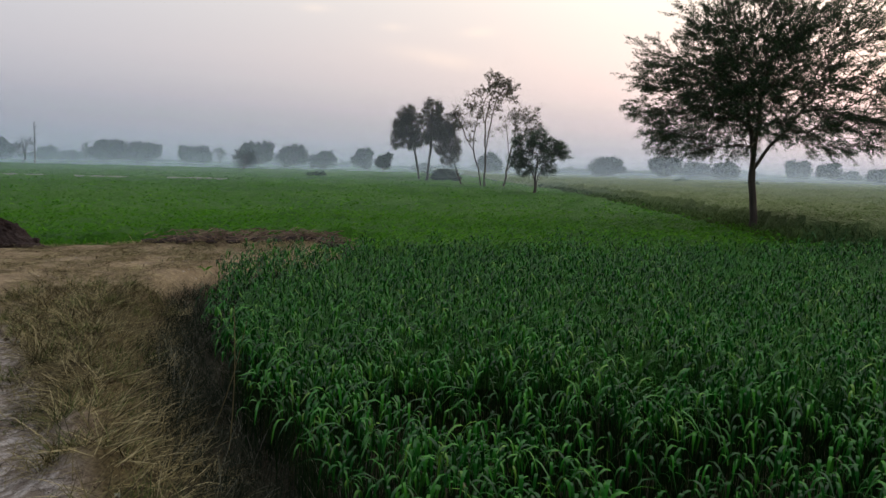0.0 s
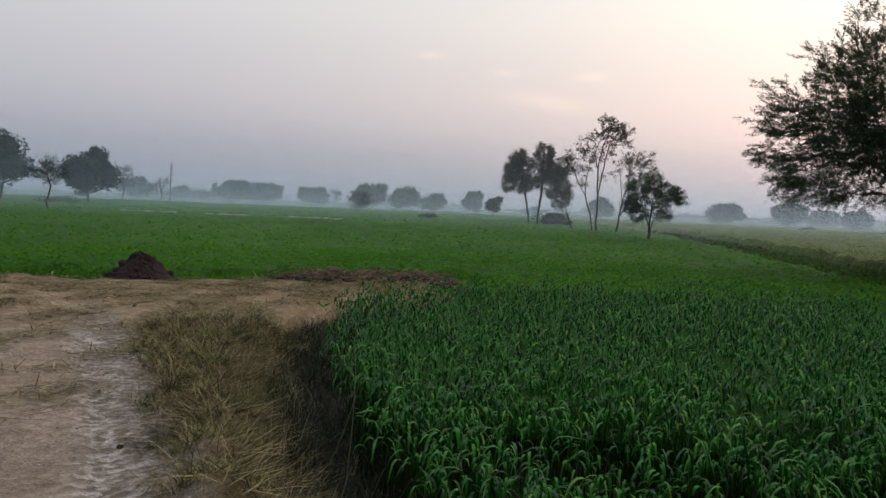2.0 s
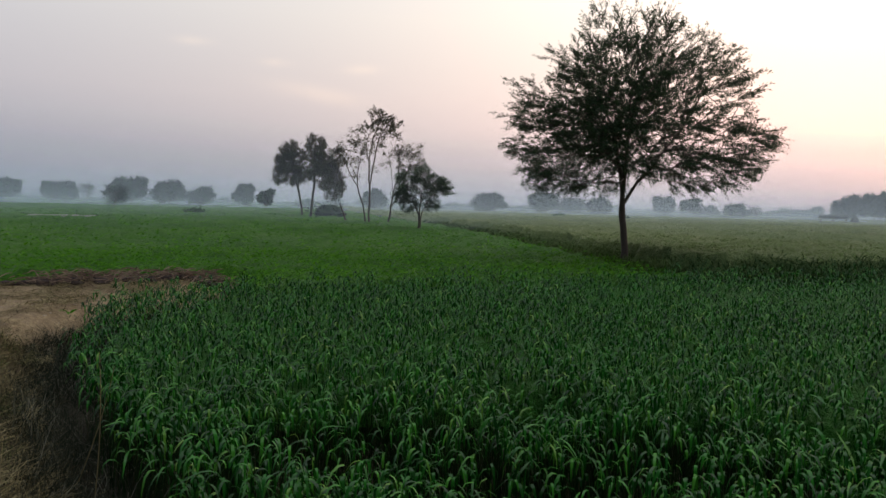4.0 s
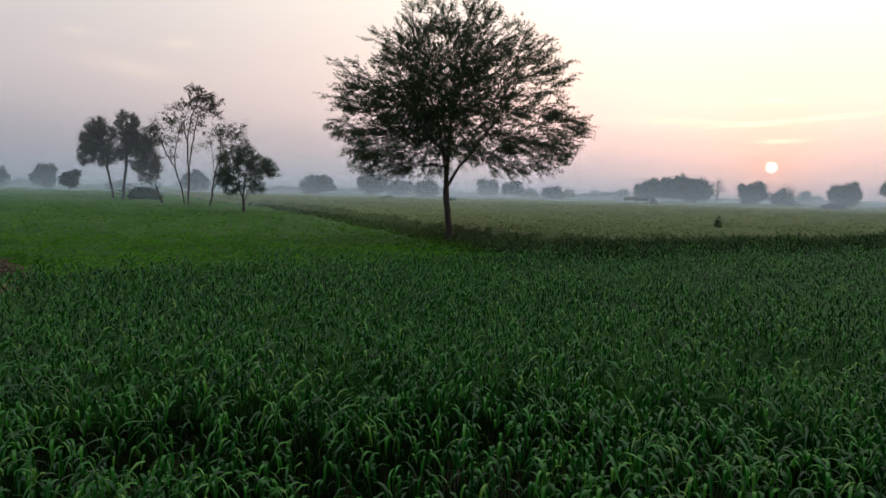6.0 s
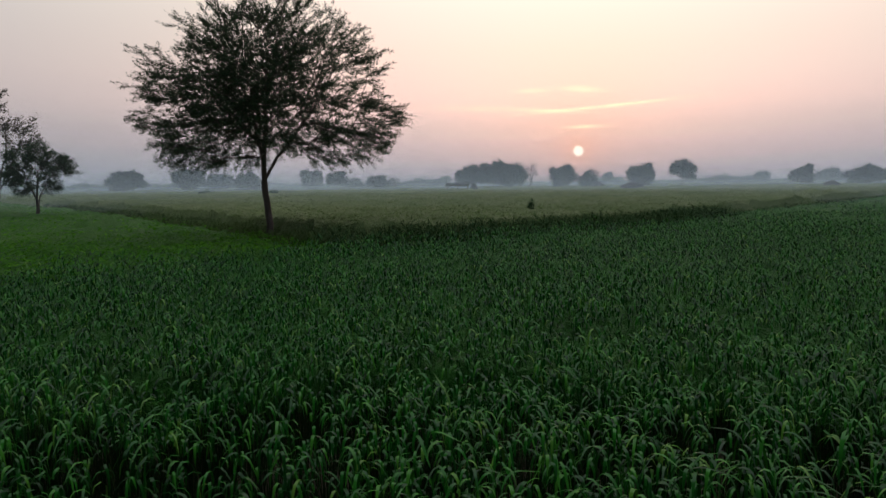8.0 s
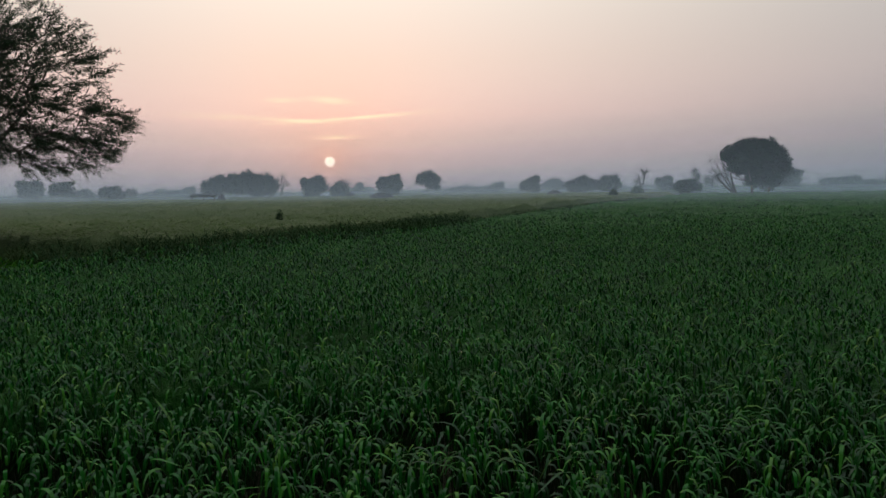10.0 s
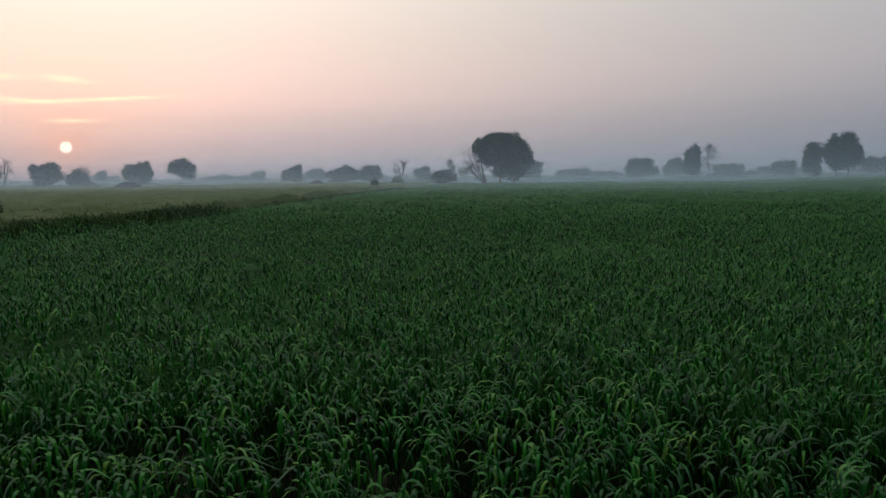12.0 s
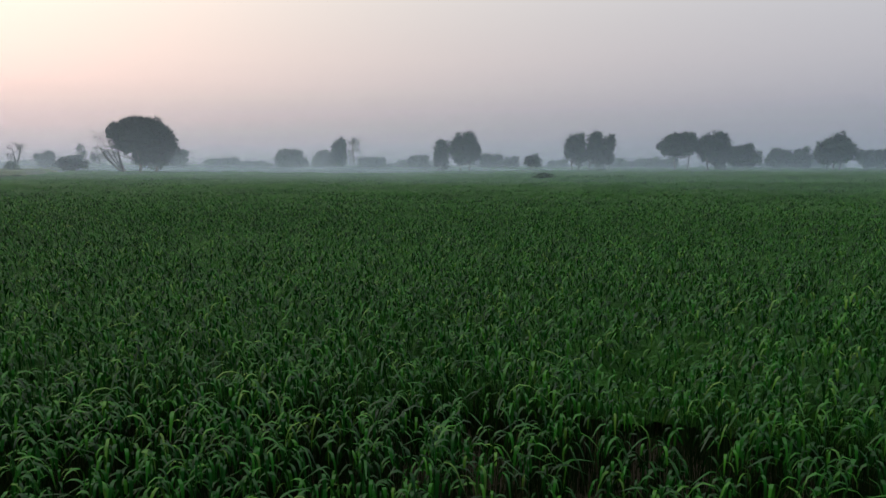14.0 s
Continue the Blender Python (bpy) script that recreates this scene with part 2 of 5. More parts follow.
def ground_material():
    m, n = material("ground_soil")
    place = n.add("ShaderNodeTexCoord").outputs["Object"]

    def mask(name):
        a = n.add("ShaderNodeAttribute")
        a.attribute_name = name
        return a.outputs["Fac"]

    big, mid, small = n.noise(0.35, 4.0, 0.6, place), n.noise(3.0, 5.0, 0.65, place), n.noise(45.0, 4.0, 0.7, place)
    f = n.math("MULTIPLY_ADD", n.math("ADD", n.math("MULTIPLY", mid, 0.5), n.math("MULTIPLY", small, 0.5)), 4.2, -1.6, clamp=True)
    field = n.mix(f, (0.030, 0.026, 0.016, 1), (0.075, 0.060, 0.036, 1))
    sand = n.mix(f, (0.22, 0.16, 0.12, 1), (0.54, 0.43, 0.335, 1))
    straw = n.mix(f, (0.20, 0.135, 0.070, 1), (0.45, 0.34, 0.19, 1))
    dust = n.mix(f, (0.30, 0.25, 0.215, 1), (0.74, 0.66, 0.60, 1))
    # lug marks pressed in by tractor tyres, broken up by later traffic; pale dust lies on their ridges, shade is
    # painted into their grooves
    fray = n.noise(11.0, 4.0, 0.7, place)
    warp = n.math("ADD", n.math("MULTIPLY", mid, 16.0), n.math("MULTIPLY", fray, 13.0))
    phase = n.math("ADD", n.math("MULTIPLY", mask("along"), 62.0), n.math("MULTIPLY", mask("across"), 26.0))
    lug = n.math("SINE", n.math("ADD", phase, warp))
    other = n.math("ADD", n.math("MULTIPLY", mask("along"), 44.0), n.math("MULTIPLY", mask("across"), -38.0))
    other = n.math("SINE", n.math("ADD", other, n.math("MULTIPLY", warp, 1.6)))
    worn = n.math("MULTIPLY_ADD", n.noise(2.3, 4.0, 0.7, place), 6.0, -2.5, clamp=True)
    lug = n.mix(worn, other, lug)
    dust_and_shade = n.math("MULTIPLY_ADD", n.math("ADD", n.math("MULTIPLY", lug, 0.45), n.math("MULTIPLY_ADD", fray, 8.0, -4.0)), 0.6, 0.55, clamp=True)
    patches = n.math("MULTIPLY_ADD", big, 4.0, -1.5, clamp=True)
    road = n.mix(n.math("MULTIPLY", patches, 0.5), sand, straw)
    road = n.mix(mask("straw"), road, straw)
    pressed = n.mix(dust_and_shade, (0.25, 0.20, 0.16, 1), dust)
    road = n.mix(n.math("MULTIPLY", mask("track"), n.math("MULTIPLY_ADD", mid, 1.8, 0.0, clamp=True)), road, pressed)
    # dark groove colour over the whole road stands in for relief shading
    road = n.mix(n.math("MULTIPLY", n.math("SUBTRACT", 1.0, dust_and_shade), 0.45), road, (0.15, 0.11, 0.08, 1))
    road = n.mix(mask("verge"), road, n.mix(f, (0.05, 0.038, 0.017, 1), (0.20, 0.15, 0.07, 1)))
    col = n.mix(mask("road"), field, road)
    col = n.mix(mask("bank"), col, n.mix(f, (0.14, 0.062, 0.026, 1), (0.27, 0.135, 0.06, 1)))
    far = n.mix(mid, (0.05, 0.11, 0.03, 1), (0.08, 0.15, 0.04, 1))
    col = n.mix(mask("far"), col, far)
    p = n.add("ShaderNodeBsdfPrincipled", Roughness=0.95)
    p.inputs["Specular IOR Level"].default_value = 0.2
    n.link(col, p.inputs["Base Color"])
    h = n.math("ADD", n.math("MULTIPLY", fray, 0.9), n.math("MULTIPLY", small, 0.5))
    lug = n.math("MULTIPLY", n.math("MULTIPLY", lug, n.math("MULTIPLY_ADD", mask("track"), 0.7, 0.3)), mask("road"))
    lane = n.math("SINE", n.math("ADD", n.math("MULTIPLY", mask("across"), 30.0), n.math("MULTIPLY", mid, 5.0)))
    h = n.math("ADD", h, n.math("ADD", n.math("MULTIPLY", lug, 0.25), n.math("MULTIPLY", n.math("MULTIPLY", lane, mask("road")), 0.12)))
    n.link(bump(n, h, 0.9, 0.05), p.inputs["Normal"])
    finish(n, p.outputs[0])
    return m


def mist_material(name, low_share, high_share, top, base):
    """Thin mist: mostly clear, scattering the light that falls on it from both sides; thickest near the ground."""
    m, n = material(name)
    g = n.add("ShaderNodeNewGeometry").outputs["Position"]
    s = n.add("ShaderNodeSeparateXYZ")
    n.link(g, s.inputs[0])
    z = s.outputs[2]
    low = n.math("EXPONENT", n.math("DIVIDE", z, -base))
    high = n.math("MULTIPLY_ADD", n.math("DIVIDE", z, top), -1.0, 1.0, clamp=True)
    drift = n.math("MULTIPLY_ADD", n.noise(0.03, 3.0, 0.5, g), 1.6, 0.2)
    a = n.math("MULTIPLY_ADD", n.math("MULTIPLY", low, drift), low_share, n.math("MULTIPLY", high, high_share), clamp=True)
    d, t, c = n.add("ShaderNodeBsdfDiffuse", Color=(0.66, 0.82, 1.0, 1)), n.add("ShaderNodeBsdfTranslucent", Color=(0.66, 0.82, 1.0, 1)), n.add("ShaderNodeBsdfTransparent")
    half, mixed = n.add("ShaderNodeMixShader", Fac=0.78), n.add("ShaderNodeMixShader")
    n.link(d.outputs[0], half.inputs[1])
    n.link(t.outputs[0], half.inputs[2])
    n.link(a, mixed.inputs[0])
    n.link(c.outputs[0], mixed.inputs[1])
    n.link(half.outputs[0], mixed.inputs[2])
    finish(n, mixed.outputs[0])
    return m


# ------------------------------------------------------------- mesh helpers


def mesh_of(name, verts, quads, mats, smooth=False):
    """A mesh from arrays of vertices and of faces with four corners each."""
    verts, quads = np.asarray(verts, np.float32).reshape(-1, 3), np.asarray(quads, np.int32).reshape(-1, 4)
    me = bpy.data.meshes.new(name)
    me.vertices.add(len(verts))
    me.vertices.foreach_set("co", verts.ravel())
    me.loops.add(quads.size)
    me.loops.foreach_set("vertex_index", quads.ravel())
    me.polygons.add(len(quads))
    me.polygons.foreach_set("loop_start", np.arange(0, quads.size, 4, dtype=np.int32))
    me.polygons.foreach_set("use_smooth", np.full(len(quads), smooth))
    me.update(calc_edges=True)
    for m in mats if isinstance(mats, (list, tuple)) else [mats]:
        me.materials.append(m)
    return me


def part(name, me, parent, label=""):
    ob = new(name, me)
    ob.parent = parent
    return tagged(ob, label)


class Pile:
    """Gathers vertices and four-cornered faces of one mesh."""

    def __init__(self):
        self.v, self.f, self.n = [], [], 0

    def grow(self, v, f):
        v = np.asarray(v, float).reshape(-1, 3)
        self.v.append(v)
        self.f.append(np.asarray(f, int).reshape(-1, 4) + self.n)
        self.n += len(v)

    def tube(self, pts, radii, sides=5):
        """A tapered round stick along pts."""
        pts, radii = np.asarray(pts, float), np.asarray(radii, float)
        t = np.gradient(pts, axis=0)
        t /= np.linalg.norm(t, axis=1)[:, None] + 1e-9
        ref = np.where(np.abs(t[:, 2:3]) > 0.9, [[1.0, 0, 0]], [[0, 0, 1.0]])
        a = np.cross(t, ref)
        a /= np.linalg.norm(a, axis=1)[:, None] + 1e-9
        b = np.cross(t, a)
        w = np.arange(sides) / sides * 2 * np.pi
        ring = pts[:, None] + radii[:, None, None] * (np.cos(w)[None, :, None] * a[:, None] + np.sin(w)[None, :, None] * b[:, None])
        i, j = np.meshgrid(np.arange(len(pts) - 1), np.arange(sides), indexing="ij")
        k = (j + 1) % sides
        self.grow(ring, np.stack([i * sides + j, i * sides + k, (i + 1) * sides + k, (i + 1) * sides + j], -1))

    def diamonds(self, rng, at, size, along=None, narrow=0.5):
        """Leaves: a folded diamond at each place, pointing along or anywhere."""
        at = np.asarray(at, float)
        n = len(at)
        d = rng.normal(size=(n, 3)) if along is None else np.asarray(along) + rng.normal(size=(n, 3)) * 0.6
        d /= np.linalg.norm(d, axis=1)[:, None] + 1e-9
        s = np.cross(d, rng.normal(size=(n, 3)))
        s /= np.linalg.norm(s, axis=1)[:, None] + 1e-9
        u = np.cross(d, s)
        L = (size * rng.uniform(0.6, 1.3, n))[:, None]
        mid = at + d * L * 0.45 + u * L * 0.12
        v = np.stack([at, mid + s * L * narrow * 0.5, at + d * L, mid - s * L * narrow * 0.5], 1)
        self.grow(v, np.arange(n * 4).reshape(n, 4))

    def lump(self, rng, centre, radius, rows=6, cols=9, rough=0.15):
        """A rough closed ball, squeezed to the three radii."""
        th, ph = np.linspace(0.02, np.pi - 0.02, rows + 1), np.arange(cols) / cols * 2 * np.pi
        d = np.stack([np.sin(th)[:, None] * np.cos(ph), np.sin(th)[:, None] * np.sin(ph), np.cos(th)[:, None] + 0 * ph], -1)
        r = 1 + rng.normal(size=d.shape[:2]) * rough
        r[[0, -1]] = 1.0
        r[[1, -2]] = 0.5 + 0.5 * r[[1, -2]]
        i, j = np.meshgrid(np.arange(rows), np.arange(cols), indexing="ij")
        k = (j + 1) % cols
        self.grow(np.asarray(centre) + d * r[..., None] * np.asarray(radius), np.stack([i * cols + j, i * cols + k, (i + 1) * cols + k, (i + 1) * cols + j], -1))

    def mesh(self, name, mats, smooth=False):
        return mesh_of(name, np.concatenate(self.v), np.concatenate(self.f), mats, smooth)


def bend(a, b, sag, steps, rng=None, wobble=0.0):
    """A bowed way from a to b."""
    a, b, t = np.asarray(a, float), np.asarray(b, float), np.linspace(0, 1, steps)[:, None]
    p = a + (b - a) * t + np.asarray(sag, float) * (4 * t * (1 - t))
    if rng is not None:
        p[1:-1] += rng.normal(size=(steps - 2, 3)) * wobble
    return p


# ------------------------------------------------------------- the lie of the land
ROAD = np.array([(15.0, -27.0), (1.75, -2.0), (0.67, 0.0), (-0.35, 1.9), (-1.27, 3.64), (-1.71, 4.46), (-2.18, 5.46), (-3.0, 7.4), (-3.4, 9.3), (-3.2, 10.6), (-2.5, 12.2), (-1.8, 13.6), (-1.6, 15.2),
                 (-2.8, 14.9), (-5.5, 14.6), (-6.2, 13.8), (-7.2, 12.8), (-8.4, 12.4), (-9.9, 12.6), (-14.0, 12.2), (-60.0, 9.0), (-60.0, 3.5), (-16.0, 5.0), (-9.0, 1.5), (-5.0, -3.0), (9.0, -30.0)])
WHEEL = np.array([(-9.0, 11.2), (-7.2, 9.9), (-5.82, 8.37), (-4.51, 6.69), (-3.35, 5.18), (-2.43, 3.84), (-1.6, 2.5), (0.2, -1.0), (12.0, -23.0)])


def to_line(x, y, line, closed=False):
    """Distance to a chain of points."""
    best = np.full(np.shape(x), 1e9)
    ends = np.roll(line, -1, 0) if closed else line[1:]
    for (ax, ay), (bx, by) in zip(line, ends):
        ex, ey = bx - ax, by - ay
        t = np.clip(((x - ax) * ex + (y - ay) * ey) / (ex * ex + ey * ey), 0, 1)
        best = np.minimum(best, np.hypot(x - ax - t * ex, y - ay - t * ey))
    return best


def road_depth(x, y):
    """Metres inside the road's edge; minus outside."""
    inside = np.zeros(np.shape(x), bool)
    for (ax, ay), (bx, by) in zip(ROAD, np.roll(ROAD, -1, 0)):
        if ay != by:
            inside ^= ((ay > y) != (by > y)) & (x < (bx - ax) * (y - ay) / (by - ay) + ax)
    return np.where(inside, 1, -1) * to_line(x, y, ROAD, True)


def wave(x, y, step, seed=0):
    """Smooth random waves about a step long, from -1 to 1."""
    r = np.random.default_rng(seed)
    s = 0
    for _ in range(6):
        a, k, p = r.uniform(0, 2 * np.pi), 2 * np.pi / step * r.uniform(0.6, 1.7), r.uniform(0, 6.3)
        s = s + np.sin(k * (x * np.cos(a) + y * np.sin(a)) + p)
    return s / 3.4


def step(v, a, b):
    t = np.clip((v - a) / (b - a), 0, 1)
    return t * t * (3 - 2 * t)


def rise(x, y):
    """The land climbs a little towards the far fields."""
    swell = 0.42 * np.tanh(0.0095 * np.maximum(0, np.hypot(x, y) - 28) / 0.42) * step(-x, -9, -2)
    return np.maximum(swell, 2.2 * np.tanh(0.02 * np.maximum(0, -y - 8) / 2.2) * step(x, 12, 50))


def verge_width(x, y):
    """How far the dry grass reaches in from the track's edge."""
    return 0.62 + 0.19 * np.maximum(0, y - 3.0) + 0.16 * wave(x, y, 1.2, 62)


def land(x, y):
    d = road_depth(x, y)
    z = 0.30 * step(d, -0.05, 0.55) - 0.07 * step(d, -0.75, -0.3) * step(-d, -0.05, 0.35)
    z = z + 0.07 * np.exp(-((d - 0.4) / 0.3) ** 2) * (1 + wave(x, y, 0.9, 5)) * step(-y, -8.5, -6)
    z = z + 0.02 * wave(x, y, 1.3, 1) + 0.035 * wave(x, y, 4.0, 2) * step(d, 0.0, 1.5)
    z = z + 0.022 * (1 + wave(x, y, 0.42, 67)) * step(d, 0.02, 0.2) * step(-d, -0.95, -0.5) * step(-y, -9.5, -7.5)
    w = to_line(x, y, WHEEL)
    z = z - 0.035 * step(-w, -0.33, -0.15) * step(d, 0, 0.4)
    w2 = to_line(x, y, WHEEL + np.array([-1.45, -0.85]))
    z = z - 0.03 * step(-w2, -0.33, -0.15) * step(d, 0, 0.4)
    return z + rise(x, y)


NEAR_EDGE = np.array([(-3.0, 11.6), (-1.4, 12.4), (0.5, 13.0), (2.5, 13.5), (5.0, 14.0), (8.0, 14.5), (20.0, 14.7), (27.0, 16.5), (52.0, 22.0), (80.0, 27.5), (150.0, 42.0), (400.0, 95.0)])
RIDGE = np.array([(8.1, 14.0), (8.5, 24.0), (8.3, 43.0), (7.0, 60.0), (3.0, 100.0), (-6.0, 200.0), (-20.0, 400.0)])


def near_edge(x):
    return np.interp(x, NEAR_EDGE[:, 0], NEAR_EDGE[:, 1])


def ridge(y):
    return np.interp(y, RIDGE[:, 1], RIDGE[:, 0])


def in_wheat(x, y, d):
    return (d < -0.5) & (y < near_edge(x)) & (x > -3.2)


def in_clover(x, y, d):
    return (d < -0.1) & (((y > near_edge(x) + 0.15) & (x < ridge(y) - 0.2)) | (x < -3.2))


def in_pale(x, y, d):
    return (y > near_edge(x) + 0.7) & (x > ridge(y) + 0.45)


# ------------------------------------------------------------- ground: one sheet to the horizon
left = np.linspace(radians(-62), radians(6), 270)
rest = np.linspace(radians(6), radians(298), 150)[1:-1]
bearing = np.concatenate([left, rest])
radius = np.concatenate([[0.0], np.geomspace(0.4, 20, 140), np.geomspace(20.6, 4000, 50)])
B, R = np.meshgrid(bearing, radius)
gx, gy = R * np.sin(B), R * np.cos(B)
gd, gz = road_depth(gx, gy), land(gx, gy)
w1, w2 = to_line(gx, gy, WHEEL), to_line(gx, gy, WHEEL + np.array([-1.45, -0.85]))
w1 = np.minimum(w1, w2 + 0.06)
rows, cols = R.shape
i, j = np.meshgrid(np.arange(rows - 1), np.arange(cols), indexing="ij")
k = (j + 1) % cols
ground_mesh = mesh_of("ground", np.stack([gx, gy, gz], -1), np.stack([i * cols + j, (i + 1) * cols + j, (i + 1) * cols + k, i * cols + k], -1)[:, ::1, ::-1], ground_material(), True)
# reddish bank soil fades past y 0.8: the ditch's shade put into its colour
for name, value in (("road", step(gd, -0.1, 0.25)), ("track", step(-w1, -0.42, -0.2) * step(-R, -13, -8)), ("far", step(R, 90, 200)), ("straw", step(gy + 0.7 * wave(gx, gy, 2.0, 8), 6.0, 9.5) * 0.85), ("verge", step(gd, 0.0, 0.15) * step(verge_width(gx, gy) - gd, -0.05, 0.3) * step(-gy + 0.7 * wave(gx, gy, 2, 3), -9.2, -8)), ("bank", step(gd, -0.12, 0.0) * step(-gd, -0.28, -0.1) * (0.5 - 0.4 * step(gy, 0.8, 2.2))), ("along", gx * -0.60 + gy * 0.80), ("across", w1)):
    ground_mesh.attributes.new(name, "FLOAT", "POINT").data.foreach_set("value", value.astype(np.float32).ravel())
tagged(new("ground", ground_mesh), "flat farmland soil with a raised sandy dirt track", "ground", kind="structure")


# ------------------------------------------------------------- crops


def blades(rng, base, length, width, lean, curl, segs, twist=0.5, bow=1.7, heading=None):
    """Leaves of grass: strips that rise from base, lean and curl over. Returns vertices and faces."""
    n = len(base)
    yaw, knee, soft = rng.uniform(0, 2 * np.pi, n), rng.uniform(0.06, 0.26, n), rng.uniform(0.34, 0.58, n)
    if heading is not None:
        yaw = heading
    s = np.linspace(0, 1, segs + 1)
    angle = lean[:, None] + curl[:, None] * (s[None] ** bow if bow < 5 else np.clip((s[None] - knee[:, None]) / soft[:, None], 0, 1) ** 0.85)
    ds = (length / segs)[:, None]
    out = np.concatenate([np.zeros((n, 1)), np.cumsum(np.sin((angle[:, 1:] + angle[:, :-1]) / 2) * ds, 1)], 1)
    up = np.concatenate([np.zeros((n, 1)), np.cumsum(np.cos((angle[:, 1:] + angle[:, :-1]) / 2) * ds, 1)], 1)
    wide = width[:, None] * np.minimum(1.0, 0.55 + 1.2 * s) * (1 - s ** 3 * 0.93) * 0.5
    turn = yaw[:, None] + twist * rng.normal(size=n)[:, None] * s
    c = np.stack([base[:, 0, None] + np.cos(yaw)[:, None] * out, base[:, 1, None] + np.sin(yaw)[:, None] * out, base[:, 2, None] + up], -1)
    side = np.stack([-np.sin(turn) * wide, np.cos(turn) * wide, 0.25 * wide * np.sin(3 * turn)], -1)
    v = np.stack([c - side, c + side], 2)
    per = (segs + 1) * 2
    q = np.array([[2 * a, 2 * a + 1, 2 * a + 3, 2 * a + 2] for a in range(segs)])
    return v.reshape(-1, 3), (np.arange(n)[:, None, None] * per + q[None]).reshape(-1, 4)


def scatter(rng, r0, r1, az0, az1, density):
    """Random places in a sector of the plan round the field's corner; az in degrees, clockwise from ahead."""
    n = int((r1 * r1 - r0 * r0) / 2 * radians(az1 - az0) * density)
    r, a = np.sqrt(rng.uniform(r0 * r0, r1 * r1, n)), np.radians(rng.uniform(az0, az1, n))
    return r * np.sin(a), r * np.cos(a)


def crop(name, zones, keep, mat, top, label, category, seed, hollows=(), leafy=(0.22, 0.36, 0.30, 2.3, 3.2, 9), wide=(0.009, 0.0145), stalks=None, spread=0.26):
    """One field: strips of leaf in zones of (r0, r1, az0, az1, leaves per square metre, size, segments)."""
    rng = np.random.default_rng(seed)
    pile, low = Pile(), Pile()
    for r0, r1, az0, az1, density, size, segs in zones:
        per = 6 if leafy[5] > 5 and r1 < 23 else 1
        x, y = scatter(rng, r0, r1, az0, az1, density / per)
        vigour = np.repeat(rng.normal(size=len(x)), per)
        x, y = np.repeat(x, per), np.repeat(y, per)
        if per > 1:
            x, y = x + rng.normal(size=len(x)) * 0.030 * size, y + rng.normal(size=len(x)) * 0.030 * size
        ok = keep(x, y, road_depth(x, y)) & (wave(x, y, 0.5, seed + 3) * 0.5 + wave(x, y, 1.7, seed + 4) * 0.5 > -1.25 + rng.uniform(0, 0.9, len(x)))
        x, y, vigour = x[ok], y[ok], vigour[ok]
        n = len(x)
        tall = top * (1 + 0.10 * wave(x, y, 0.9, seed) + 0.05 * wave(x, y, 0.33, seed + 2) + 0.07 * wave(x, y, 5.0, seed + 1)) * (1 - spread * rng.uniform(0, 1, n) ** 2.2 + (0.125 * vigour if per > 1 else rng.normal(size=n) * 0.03))
        for hx, hy, hr in hollows:
            tall *= 1 - 0.65 * np.exp(-((x - hx) ** 2 + (y - hy) ** 2) / hr ** 2)
        length = rng.uniform(leafy[0], leafy[1], n) * (np.minimum(size, 1.15) if leafy[5] < 5 or r1 > 23 else 0.95)
        curl = rng.uniform(leafy[3], leafy[4], n)
        upright = rng.uniform(0, 1, n) < 0.05
        curl[upright] *= 0.25
        lean = rng.uniform(0.0 if leafy[5] > 5 else 0.62 * leafy[2], leafy[2], n)
        if leafy[5] > 5:
            # most leaves are short hooks over the crowd; a few long ones stand among them close by
            arch = rng.uniform(0, 1, n) < (0.85 if r1 < 6.5 else 1.0)
            lean = np.where(arch, rng.uniform(0.0, 0.35, n), lean)
            curl = np.where(arch, rng.uniform(2.3, 3.0, n), curl)
            upright &= ~arch
            length = np.where(arch, length * 0.72, length)
        reach = length * np.where(upright, 0.85, 0.38)
        z = land(x, y) + np.maximum(0.02, tall - reach)
        v, f = blades(rng, np.stack([x, y, z], -1), length, rng.uniform(*wide, n) * size, lean, curl, segs, 0.3, leafy[5])
        pile.grow(v, f)
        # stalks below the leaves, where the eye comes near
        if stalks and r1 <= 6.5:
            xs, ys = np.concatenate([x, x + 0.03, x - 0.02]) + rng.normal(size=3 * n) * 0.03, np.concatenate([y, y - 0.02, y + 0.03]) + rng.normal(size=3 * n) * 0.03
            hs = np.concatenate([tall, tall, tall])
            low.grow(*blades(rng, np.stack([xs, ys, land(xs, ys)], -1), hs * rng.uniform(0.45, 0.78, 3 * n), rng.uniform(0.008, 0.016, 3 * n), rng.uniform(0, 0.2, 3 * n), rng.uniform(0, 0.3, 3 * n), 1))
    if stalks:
        tagged(new(stalks, low.mesh(stalks, SHADED_STALK, True)), "crowded stalks under the wheat's leaves, darkened for the shade there", category, kind="stuff")
    return tagged(new(name, pile.mesh(name, mat, True)), label, category, kind="stuff")


